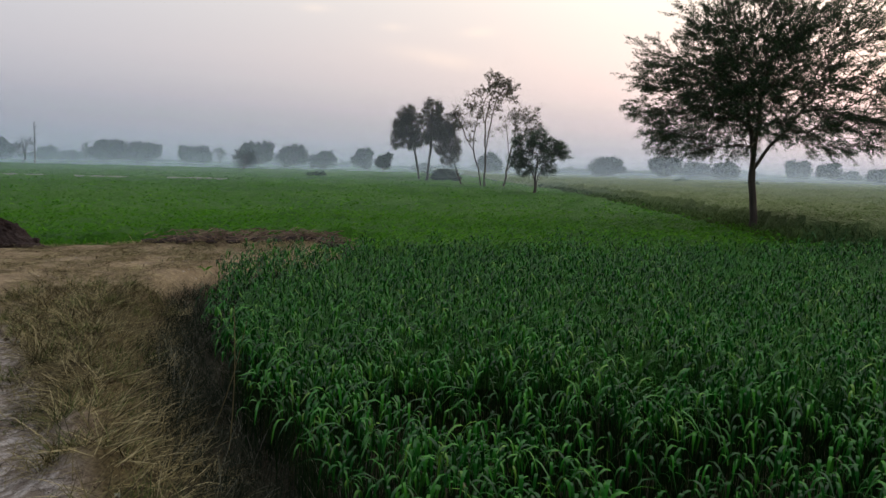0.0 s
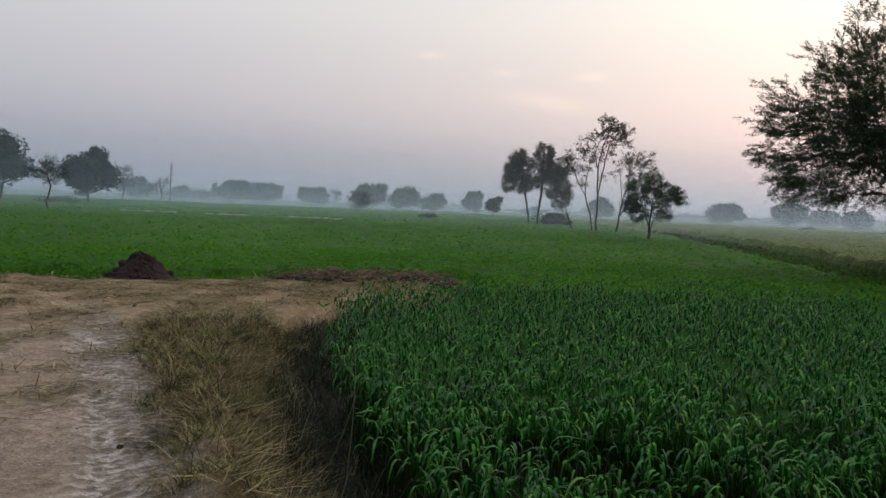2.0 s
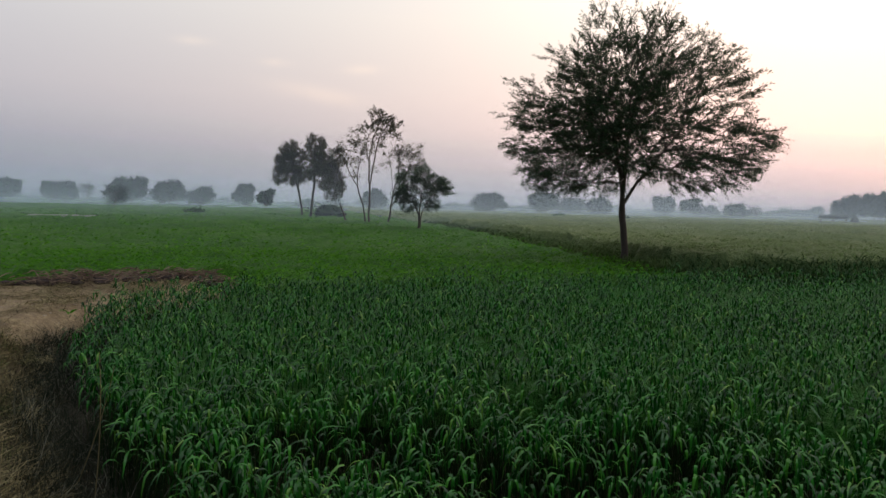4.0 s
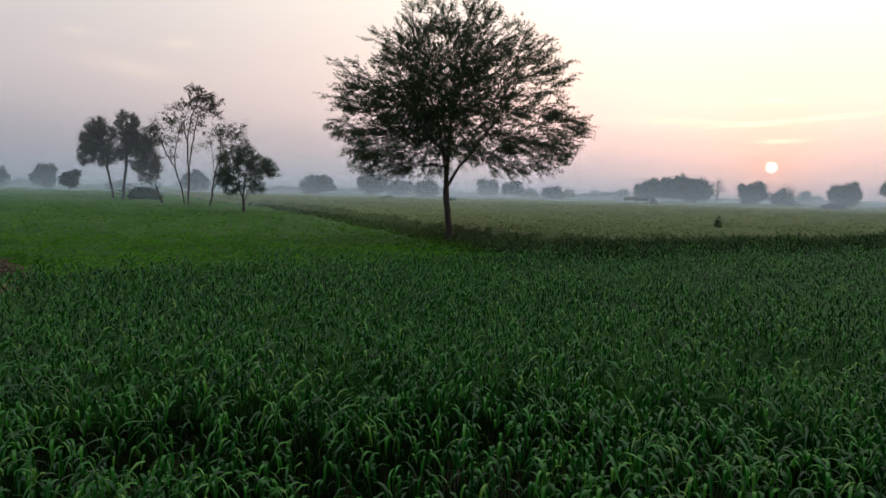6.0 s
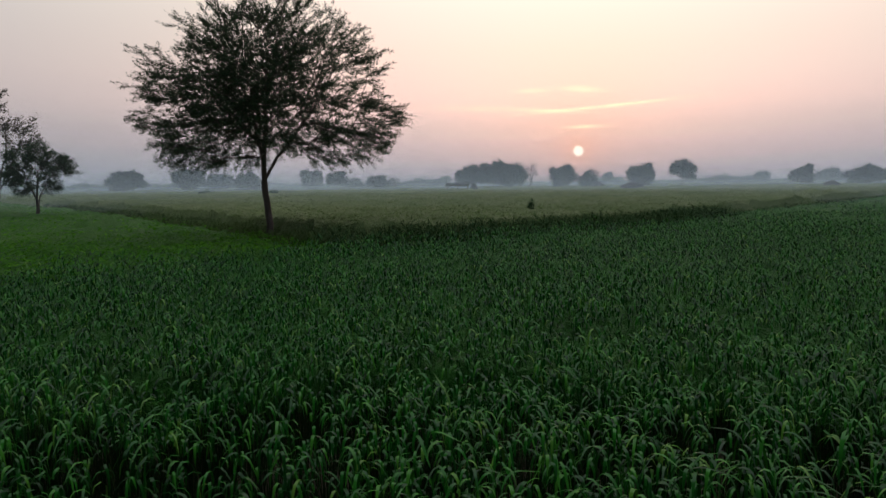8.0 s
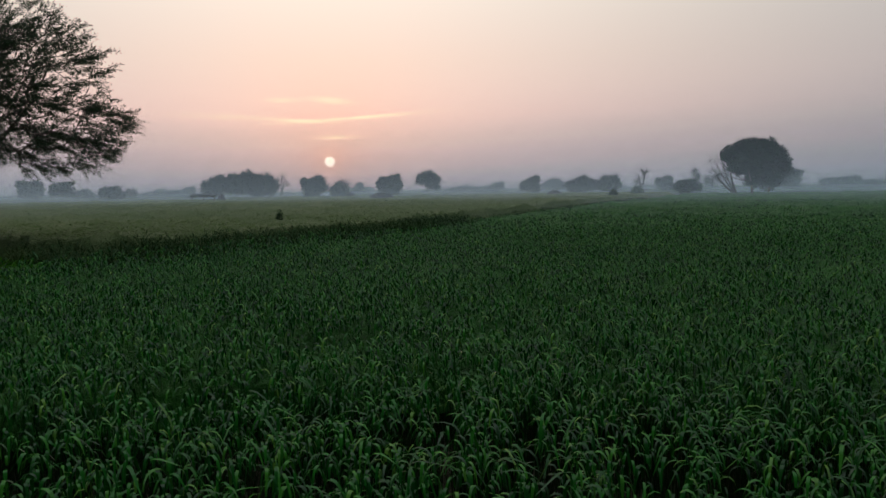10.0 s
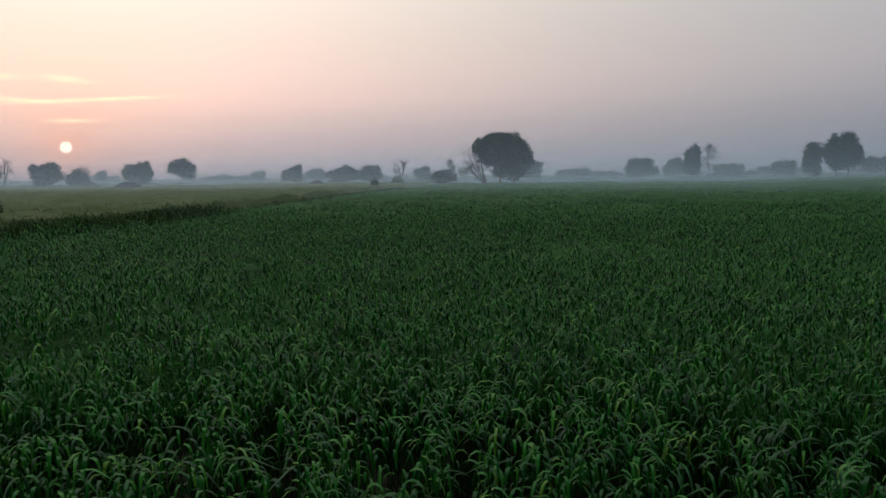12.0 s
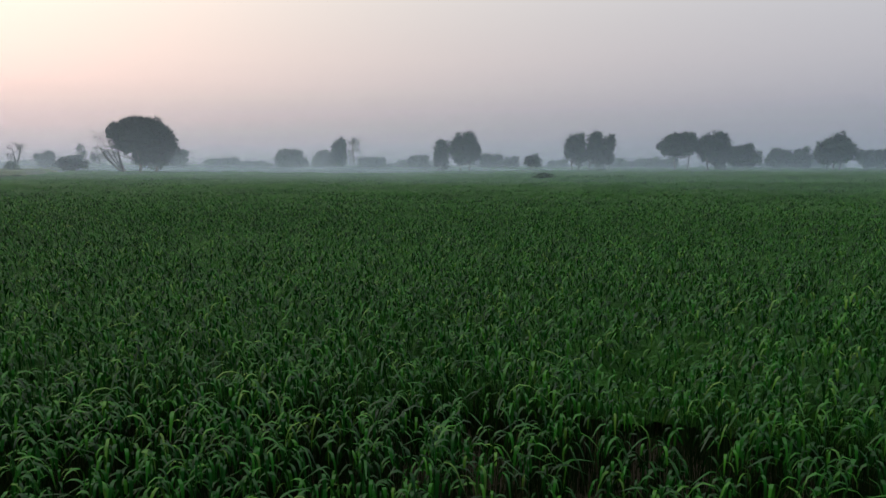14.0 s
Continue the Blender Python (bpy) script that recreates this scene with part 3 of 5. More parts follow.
def canopy(name, keep, mat, top, inner, label, category, seed, fill=0.50):
    """The closed mass of leaves lower down in a field, from the inner radius to far off."""
    ring = np.concatenate([np.geomspace(inner, 60, 90), np.geomspace(62, 420, 50)])
    b = np.radians(np.linspace(-75, 160, 420))
    b, r = np.meshgrid(b, ring)
    x, y = r * np.sin(b), r * np.cos(b)
    full = step(r, inner, 45)
    z = land(x, y) + top * (fill + (0.92 - fill) * full) + 0.05 * wave(x, y, 0.9, seed) * (1 + full) + 0.05 * wave(x, y, 6, seed + 1) + np.random.default_rng(seed).normal(size=r.shape) * 0.03
    h, w = r.shape
    i, j = np.meshgrid(np.arange(h - 1), np.arange(w - 1), indexing="ij")
    q = np.stack([i * w + j, i * w + j + 1, (i + 1) * w + j + 1, (i + 1) * w + j], -1).reshape(-1, 4)
    cx, cy = x.ravel()[q].mean(1), y.ravel()[q].mean(1)
    q = q[keep(cx, cy, road_depth(cx, cy) + 0.3)]
    used, q = np.unique(q, return_inverse=True)
    v = np.stack([x, y, z], -1).reshape(-1, 3)[used]
    q = q.reshape(-1, 4)
    # the mass of leaves comes down to the soil at the field's edge
    rim = np.bincount(q.ravel(), minlength=len(v)) < 4
    v[rim, 2] = 0.6 * land(v[rim, 0], v[rim, 1]) + 0.4 * v[rim, 2]
    return tagged(new(name, mesh_of(name, v, q, mat, False)), label, category, kind="stuff")


def canopy_material(name, a, b, c):
    m, n = material(name)
    place = n.add("ShaderNodeTexCoord").outputs["Object"]
    small, mid, wide = n.noise(14.0, 4.0, 0.7, place), n.noise(1.2, 4.0, 0.6, place), n.noise(0.12, 3.0, 0.5, place)
    f = n.math("MULTIPLY_ADD", n.math("ADD", n.math("MULTIPLY", small, 0.5), n.math("MULTIPLY", mid, 0.5)), 3.0, -1.0, clamp=True)
    col = n.mix(f, (*a, 1), (*b, 1))
    col = n.mix(n.math("MULTIPLY_ADD", wide, 3.0, -1.1, clamp=True), col, (*c, 1))
    p = n.add("ShaderNodeBsdfPrincipled", Roughness=0.8)
    p.inputs["Specular IOR Level"].default_value = 0.15
    n.link(col, p.inputs["Base Color"])
    n.link(bump(n, small, 1.0, 0.15), p.inputs["Normal"])
    finish(n, p.outputs[0])
    return m


canopy("wheat_undergrowth", in_wheat, canopy_material("wheat_mass", (0.014, 0.068, 0.009), (0.034, 0.150, 0.017), (0.036, 0.150, 0.016)), 0.62, 5.5, "dense lower leaves of a dark green wheat field", "crop", 11)
canopy("clover_undergrowth", in_clover, canopy_material("clover_mass", (0.022, 0.094, 0.008), (0.044, 0.158, 0.010), (0.058, 0.172, 0.012)), 0.50, 8.0, "dense lower leaves of a bright green crop", "crop", 12, 0.72)
canopy("olive_undergrowth", in_pale, canopy_material("olive_mass", (0.100, 0.156, 0.052), (0.145, 0.195, 0.070), (0.155, 0.20, 0.072)), 0.92, 12.0, "dense lower leaves of an olive coloured crop", "crop", 13, 0.80)

crop("wheat_field", [(1.2, 3.6, -30, 160, 500, 1.0, 8), (3.6, 6.2, -40, 145, 420, 1.05, 6), (6.2, 11, -30, 140, 310, 1.15, 4), (11, 22, -14, 136, 165, 1.35, 3), (22, 38, 50, 136, 60, 2.0, 3), (38, 66, 55, 136, 16, 3.2, 3)],
     in_wheat, WHEAT, 0.62, "dense dark green young wheat with arching leaves", "wheat", 21, [(1.4, 4.7, 0.3), (3.3, 3.95, 0.35), (5.0, 4.2, 0.35), (5.0, -2.7, 0.5), (4.6, -1.3, 0.25), (6.4, 3.4, 0.4), (0.9, 3.2, 0.5), (0.2, 4.0, 0.35), (2.6, -0.6, 0.4), (3.4, -1.9, 0.45)], leafy=(0.20, 0.36, 0.22, 1.6, 2.8, 9), wide=(0.012, 0.019), stalks="wheat_stalks", spread=0.40)
crop("green_crop", [(10, 22, -56, 30, 105, 1.15, 2), (22, 70, -54, 20, 14, 2.6, 2)], in_clover, CLOVER, 0.52, "bright yellowish green fodder crop past the track", "crop", 31, (), (0.08, 0.17, 1.45, 0.2, 0.9, 1.5), (0.026, 0.046))
crop("olive_crop", [(14.5, 30, 15, 75, 70, 1.25, 2), (30, 80, 5, 78, 12, 2.2, 2)], in_pale, PALE_CROP, 0.86, "tall olive coloured crop, pale in the mist", "crop", 41, (), (0.07, 0.13, 1.5, 0.3, 1.0, 1.5), (0.028, 0.050))


def edge_strip(name, line, density, tall, mat, label, seed, depth=0.9):
    """Rank grass along a field's edge."""
    rng = np.random.default_rng(seed)
    pile = Pile()
    for (ax, ay), (bx, by) in zip(line[:-1], line[1:]):
        n = int(math.hypot(bx - ax, by - ay) * density)
        t = rng.uniform(0, 1, n)
        x, y = ax + (bx - ax) * t + rng.uniform(-depth / 2, depth / 2, n), ay + (by - ay) * t + rng.uniform(-depth / 2, depth / 2, n)
        crest = tall * (1 + 0.10 * wave(x, y, 2.0, seed) + 0.05 * wave(x, y, 0.7, seed + 1))
        L = tall * rng.uniform(0.20, 0.45, n)
        far = np.clip(np.hypot(x, y) / 18, 1, 3)
        z = land(x, y) + np.maximum(0, crest - L) * rng.uniform(0.0, 1.0, n) ** 0.6
        v, f = blades(rng, np.stack([x, y, z], -1), L, rng.uniform(0.012, 0.026, n) * far, rng.uniform(0.4, 1.4, n), rng.uniform(0.4, 1.6, n), 2)
        pile.grow(v, f)
    return tagged(new(name, pile.mesh(name, mat, True)), label, "grass", kind="stuff")


edge_strip("bound_grass", [(8.4, 60.0), (8.6, 40.0), (8.8, 24.0), (8.5, 16.0)], 700, 0.74, BOUND_GRASS, "low rough grass on the bound between two crops", 52, 1.5)
edge_strip("bound_grass", [(25.0, 16.4), (27.0, 17.0), (52.0, 22.6), (80.0, 28.0)], 420, 0.68, BOUND_GRASS, "rough olive grass on the far part of the bank", 53, 1.2)
edge_strip("bank_grass", [(8.5, 16.0), (9.3, 15.0), (14.0, 15.0), (20.5, 15.2), (25.0, 16.4)], 900, 1.0, EDGE_GRASS, "rank dark grass along the bank between two fields", 51, 1.7)

# ------------------------------------------------------------- dry grass on the bank of the track
rng = np.random.default_rng(61)
pile, grey, olive = Pile(), Pile(), Pile()


def tufts(where, rng, x, y, each, length, width, lean, curl, comb, spot):
    """Tufts of grass at x, y: blades that share a heading (small comb) or spring out all round (large comb)."""
    n = len(x) * each
    px, py = np.repeat(x, each) + rng.normal(size=n) * spot, np.repeat(y, each) + rng.normal(size=n) * spot
    heading = np.repeat(rng.uniform(0, 2 * np.pi, len(x)), each) + rng.normal(size=n) * comb
    size = np.repeat(rng.uniform(0.7, 1.25, len(x)), each)
    where.grow(*blades(rng, np.stack([px, py, land(px, py) - 0.01], -1), rng.uniform(*length, n) * size, rng.uniform(*width, n), rng.uniform(*lean, n), rng.uniform(*curl, n), 3, heading=heading))


def verge_spots(rng, density, lo, hi, y0=0.8, y1=8.8):
    x, y = scatter(rng, 1.5, 12.5, -48, 30, density)
    d = road_depth(x, y)
    ok = (d > lo) & (d < (verge_width(x, y) * (1 - rng.uniform(0, 1, len(x)) ** 3) if hi is None else hi)) & (y > y0) & (y < y1 + 0.7 * wave(x, y, 2, 3))
    return x[ok], y[ok]


tufts(pile, rng, *verge_spots(rng, 75, -0.15, None), 26, (0.10, 0.30), (0.004, 0.008), (0.95, 1.5), (-0.1, 0.5), 0.45, 0.07)
tufts(pile, rng, *verge_spots(rng, 4, -0.1, None), 80, (0.12, 0.30), (0.0035, 0.007), (0.2, 1.2), (0.5, 1.5), 9.0, 0.04)
tufts(olive, rng, *verge_spots(rng, 15, -0.05, None), 70, (0.08, 0.24), (0.003, 0.006), (0.2, 1.3), (0.4, 1.4), 9.0, 0.05)
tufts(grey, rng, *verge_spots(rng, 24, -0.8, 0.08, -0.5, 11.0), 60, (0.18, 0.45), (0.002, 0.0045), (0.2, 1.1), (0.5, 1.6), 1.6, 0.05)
x, y = scatter(rng, 1.5, 12.5, -48, 20, 900)
d = road_depth(x, y)
verge = verge_width(x, y)
ok = (d > -0.2) & (d < verge) & (y > 1.0) & (y < 8.6 + 0.7 * wave(x, y, 2, 3) + rng.normal(size=len(x)) * 0.6) & (wave(x, y, 0.45, 63) > -0.9 + rng.uniform(0, 1.1, len(x)))
x, y = x[ok], y[ok]
n = len(x)
v, f = blades(rng, np.stack([x, y, land(x, y) - 0.01], -1), rng.uniform(0.12, 0.38, n), rng.uniform(0.003, 0.0065, n), rng.uniform(0.75, 1.5, n), rng.uniform(-0.1, 1.1, n), 3)
pile.grow(v, f)
x, y = scatter(rng, 3.0, 15.5, -50, 0, 700)
d = road_depth(x, y)
ok = (d > 0.05) & (wave(x, y, 1.3, 64) + 0.10 * (y - 8.5) > 0.1 + rng.uniform(-0.5, 0.8, len(x)))
x, y = x[ok], y[ok]
n = len(x)
v, f = blades(rng, np.stack([x, y, land(x, y) + 0.005], -1), rng.uniform(0.08, 0.32, n), rng.uniform(0.005, 0.013, n), rng.uniform(1.3, 1.55, n), rng.uniform(-0.1, 0.2, n), 2)
pile.grow(v, f)
x, y = rng.uniform(-6.5, -0.8, 5200), rng.uniform(10.2, 14.3, 5200)
ok = (road_depth(x, y) > 0.05) & (wave(x, y, 0.7, 66) + 0.25 * (y - 12.0) + 0.25 * (x + 4) > rng.uniform(-0.6, 0.8, len(x)))
x, y = x[ok], y[ok]
n = len(x)
pile.grow(*blades(rng, np.stack([x, y, land(x, y) + 0.01], -1), rng.uniform(0.10, 0.35, n), rng.uniform(0.006, 0.014, n), rng.uniform(1.1, 1.55, n), rng.uniform(-0.2, 0.4, n), 2))
tagged(new("olive_grass", olive.mesh("olive_grass", OLIVE_GRASS, True)), "half-green tussocks of grass among the straw", "grass", kind="stuff")
tagged(new("dry_grass", pile.mesh("dry_grass", DRY_GRASS, True)), "matted straw-coloured dry grass on the track's verge", "grass", kind="stuff")
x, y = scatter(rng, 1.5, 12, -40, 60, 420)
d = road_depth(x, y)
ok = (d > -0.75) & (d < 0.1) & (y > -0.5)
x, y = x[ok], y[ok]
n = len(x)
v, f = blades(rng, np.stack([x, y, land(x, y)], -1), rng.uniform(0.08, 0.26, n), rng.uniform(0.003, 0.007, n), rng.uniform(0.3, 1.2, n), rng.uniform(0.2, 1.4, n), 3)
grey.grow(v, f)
tagged(new("ditch_grass", grey.mesh("ditch_grass", GREY_GRASS, True)), "half-dry grass in the ditch beside the wheat, its colour holding the ditch's shade", "grass", kind="stuff")

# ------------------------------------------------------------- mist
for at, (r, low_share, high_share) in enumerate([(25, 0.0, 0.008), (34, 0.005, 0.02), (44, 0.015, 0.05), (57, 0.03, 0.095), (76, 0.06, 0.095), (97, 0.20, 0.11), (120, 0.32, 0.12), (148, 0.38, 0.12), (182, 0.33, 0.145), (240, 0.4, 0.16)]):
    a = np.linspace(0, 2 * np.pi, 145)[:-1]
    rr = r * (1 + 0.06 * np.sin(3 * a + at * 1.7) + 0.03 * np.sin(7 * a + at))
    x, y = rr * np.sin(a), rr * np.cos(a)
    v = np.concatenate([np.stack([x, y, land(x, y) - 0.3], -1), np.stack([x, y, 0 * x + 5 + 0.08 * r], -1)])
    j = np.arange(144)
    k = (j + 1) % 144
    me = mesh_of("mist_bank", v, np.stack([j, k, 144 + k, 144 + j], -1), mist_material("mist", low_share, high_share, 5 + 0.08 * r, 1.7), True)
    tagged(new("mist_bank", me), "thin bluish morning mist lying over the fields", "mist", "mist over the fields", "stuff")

# ------------------------------------------------------------- trees
KINDS = {  # crown's base as a share of the height, stems, label
    "round": (0.05, 1, "round dense dark green tree in the mist"),
    "big": (0.08, 3, "broad dense tree with several trunks in the mist"),
    "tall": (0.03, 2, "tall narrow leafy tree in the mist"),
    "arched": (0.30, 2, "tree with a high crown on two bare trunks"),
    "umbrella": (0.30, 1, "tree with a thin trunk and a spreading crown"),
    "dome": (0.10, 3, "broad dome-shaped tree with several leaning trunks"),
    "hedge": (0.0, 0, "low row of pale far trees in the mist"),
    "open": (0.28, 1, "leafy tree with sky showing through its crown"),
    "parasol": (0.5, 1, "slim tree with a curved trunk and a flat open crown"),
    "airy": (0.3, 2, "thin open tree with sparse foliage in the mist"),
    "bare": (0.3, 2, "leafless tree with bare upright limbs"),
}
SPARSE = ("open", "parasol", "airy", "bare")


def lobed_crown(pile, rng, lobes, leaf):
    """A dense crown: each lobe has a dark heart, hidden under clumps of leaf of many sizes. lobes: centre and three radii."""
    for centre, radii in lobes:
        centre, radii = np.asarray(centre, float), np.asarray(radii, float)
        pile.lump(rng, centre, radii * 0.66, 7, 11, 0.08)
        base = max(1.3 * leaf, 0.26 * radii.min())
        count = int(8 + 2.2 * (radii.prod() ** (1 / 3) / base) ** 2)
        q = np.arange(count) + 0.5
        z = np.clip(1 - 2 * q / count + rng.normal(size=count) * 0.08, -1, 1)
        b = q * 2.39996 + rng.normal(size=count) * 0.4
        d = np.stack([np.sqrt(1 - z * z) * np.cos(b), np.sqrt(1 - z * z) * np.sin(b), z], -1)
        for e in d:
            r = base * rng.uniform(0.6, 1.35)
            at = centre + e * (radii * rng.uniform(0.70, 1.0) - 0.55 * r)
            n = int(4.6 * (r / leaf) ** 2) + 9
            p = rng.normal(size=(n, 3))
            p *= (rng.uniform(0.15, 1, n) ** 0.5 / np.linalg.norm(p, axis=1))[:, None]
            pile.diamonds(rng, at + p * r * (1, 1, 0.8), np.full(n, leaf), None, 0.8)


def random_lobes(rng, low, h, w, count):
    """Lobes that reach out to the crown's bounds on all sides."""
    mid, half = (low + h) / 2, np.array([w / 2, w / 2, (h - low) / 2])
    lobes = [((0, 0, mid + 0.04 * (h - low)), half * 0.78)]
    for q in range(count):
        z = 0.96 - 1.75 * (q + 0.5) / count + rng.normal() * 0.08
        z = min(0.97, max(-0.9, z))
        b = q * 2.39996 + rng.normal() * 0.4
        d = np.array([math.sqrt(1 - z * z) * math.cos(b), math.sqrt(1 - z * z) * math.sin(b), z])
        out = rng.uniform(0.50, 0.72)
        lobes.append((d * half * out * rng.uniform(0.85, 1.06) + np.array([0, 0, mid]), half * (1.12 - out) * rng.uniform(0.8, 1.15, 3)))
    return lobes


def grown_tree(x, y, limbs, lobes, tips, label, seed, depth=1.0, tip_r=0.006, twigs=3, reach=(0.25, 0.5), leaves=24, leaf=0.07, narrow=0.4, lift=0.1, flat=0.5, mat=None, power=0.44, spill=0.04, wood_text="", leaf_text="", rooted=None):
    """A tree grown limb by limb: each tip in the crown joins the nearest wood that leads to it, and wood thickens with the tips it feeds.
    limbs: chains of (across, away, up); lobes: (across, up, half width, half height), all in metres from the foot."""
    rng = np.random.default_rng(seed)
    thing = new("tree")
    thing.location, thing.rotation_euler.z = (x, y, float(land(np.array(x), np.array(y))) if rooted is None else rooted), -math.atan2(x, y)
    tagged(thing, label, "tree", "trees round the fields")
    at, up_from, way, runs = [], [], [], []

    def lay(pts, parent):
        run = [parent] if parent >= 0 else []
        for p in pts:
            at.append(p)
            up_from.append(parent)
            way.append(0.0 if parent < 0 else way[parent] + float(np.linalg.norm(p - at[parent])))
            parent = len(at) - 1
            run.append(parent)
        runs.append(run)
        return parent

    for chain in limbs:
        pts = [np.array(p, float) for p in chain]
        fine = [pts[0]]
        for p, q in zip(pts, pts[1:]):
            k = max(1, int(np.linalg.norm(q - p) / 0.3))
            fine += [p + (q - p) * (t + 1) / k + rng.normal(size=3) * 0.02 for t in range(k)]
        parent = -1
        if at:
            parent = int(np.argmin(np.linalg.norm(np.array(at) - pts[0], axis=1)))
            fine = fine[1:]
        lay(fine, parent)
    lobes = np.array(lobes, float)
    share = lobes[:, 2] * lobes[:, 3]
    pick = rng.choice(len(lobes), tips, p=share / share.sum())
    r, b = np.sqrt(rng.uniform(0, 1, tips)), rng.uniform(0, 2 * np.pi, tips)
    cx, cz = lobes[pick, 0] + r * np.cos(b) * lobes[pick, 2], lobes[pick, 1] + r * np.sin(b) * lobes[pick, 3]
    span = np.abs(lobes[:, 0]).max() + 0.6
    cy = rng.uniform(-1, 1, tips) * depth * np.sqrt(np.maximum(0.08, 1 - (cx / span) ** 2))
    goal = np.stack([cx, cy, cz], -1)
    heart = np.array([0, 0, min(np.array(at)[:, 2].max(), np.median(cz))])
    goal = goal[np.argsort(np.linalg.norm(goal - heart, axis=1))]
    ends, heads = [], []
    for g in goal:
        nodes = np.array(at)
        gap = g - nodes
        dist = np.linalg.norm(gap, axis=1)
        cost = dist + 0.22 * np.array(way) + 0.25 * np.maximum(0, nodes[:, 2] - g[2])
        cost[nodes[:, 2] < limbs[0][-1][2] * 0.9] += 5
        k = int(np.argmin(cost))
        old = nodes[k] - nodes[up_from[k]] if up_from[k] >= 0 else np.array([0, 0, 1.0])
        old = old / (np.linalg.norm(old) + 1e-6)
        steps = max(2, int(dist[k] / 0.28))
        t = np.linspace(0, 1, steps + 1)[1:, None]
        pts = nodes[k] + (g - nodes[k]) * t + (old * dist[k] * 0.3 + rng.normal(size=3) * 0.05 * dist[k]) * (t * (1 - t))
        ends.append(lay(list(pts), k))
        head = pts[-1] - (pts[-2] if steps > 1 else nodes[k])
        heads.append(head / (np.linalg.norm(head) + 1e-6))
    feed = np.zeros(len(at))
    feed[ends] = 1
    for k in range(len(at) - 1, -1, -1):
        if up_from[k] >= 0:
            feed[up_from[k]] += feed[k]
    thick = tip_r * np.maximum(1, feed) ** power
    wood, crown = Pile(), Pile()
    nodes = np.array(at)
    for run in runs:
        if len(run) > 1:
            rr = thick[run].copy()
            rr[0] = min(rr[0], rr[1] * 1.15)
            if run[0] == 0:
                rr = rr * (1 + 0.4 * np.exp(-nodes[run, 2] * 2.5))
            wood.tube(nodes[run], rr, 9 if rr.max() > 0.06 else 5 if rr.max() > 0.02 else 3)
    spots, aims = [], []
    for k, head in zip(ends, heads):
        out = (nodes[k] - heart) * (1, 1, 0.7)
        out = out / (np.linalg.norm(out) + 1e-6)
        for _ in range(twigs):
            d = head * 0.4 + out * 1.0 + rng.normal(size=3) * 0.45 * np.array([1, 1, flat]) + np.array([0, 0, lift])
            d /= np.linalg.norm(d)
            L = rng.uniform(*reach)
            tip = nodes[k] + d * L + np.array([0, 0, -0.12 * L * L])
            wood.tube(bend(nodes[k], tip, (0, 0, 0.06 * L), 3), np.array([1.0, 0.75, 0.4]) * tip_r, 3)
            n = max(1, int(leaves * rng.uniform(0.6, 1.35)))
            t = rng.uniform(0.1, 1.04, n)[:, None]
            spots.append(nodes[k] + (tip - nodes[k]) * t + rng.normal(size=(n, 3)) * spill)
            aims.append(np.tile(d, (n, 1)) + rng.normal(size=(n, 3)) * (0.5, 0.5, 0.3))
    spots = np.concatenate(spots)
    crown.diamonds(rng, spots, np.full(len(spots), leaf), np.concatenate(aims), narrow)
    part("trunk", wood.mesh("trunk", BARK, True), thing, wood_text)
    part("crown", crown.mesh("crown", mat or TREE_LEAF), thing, leaf_text)
    return thing


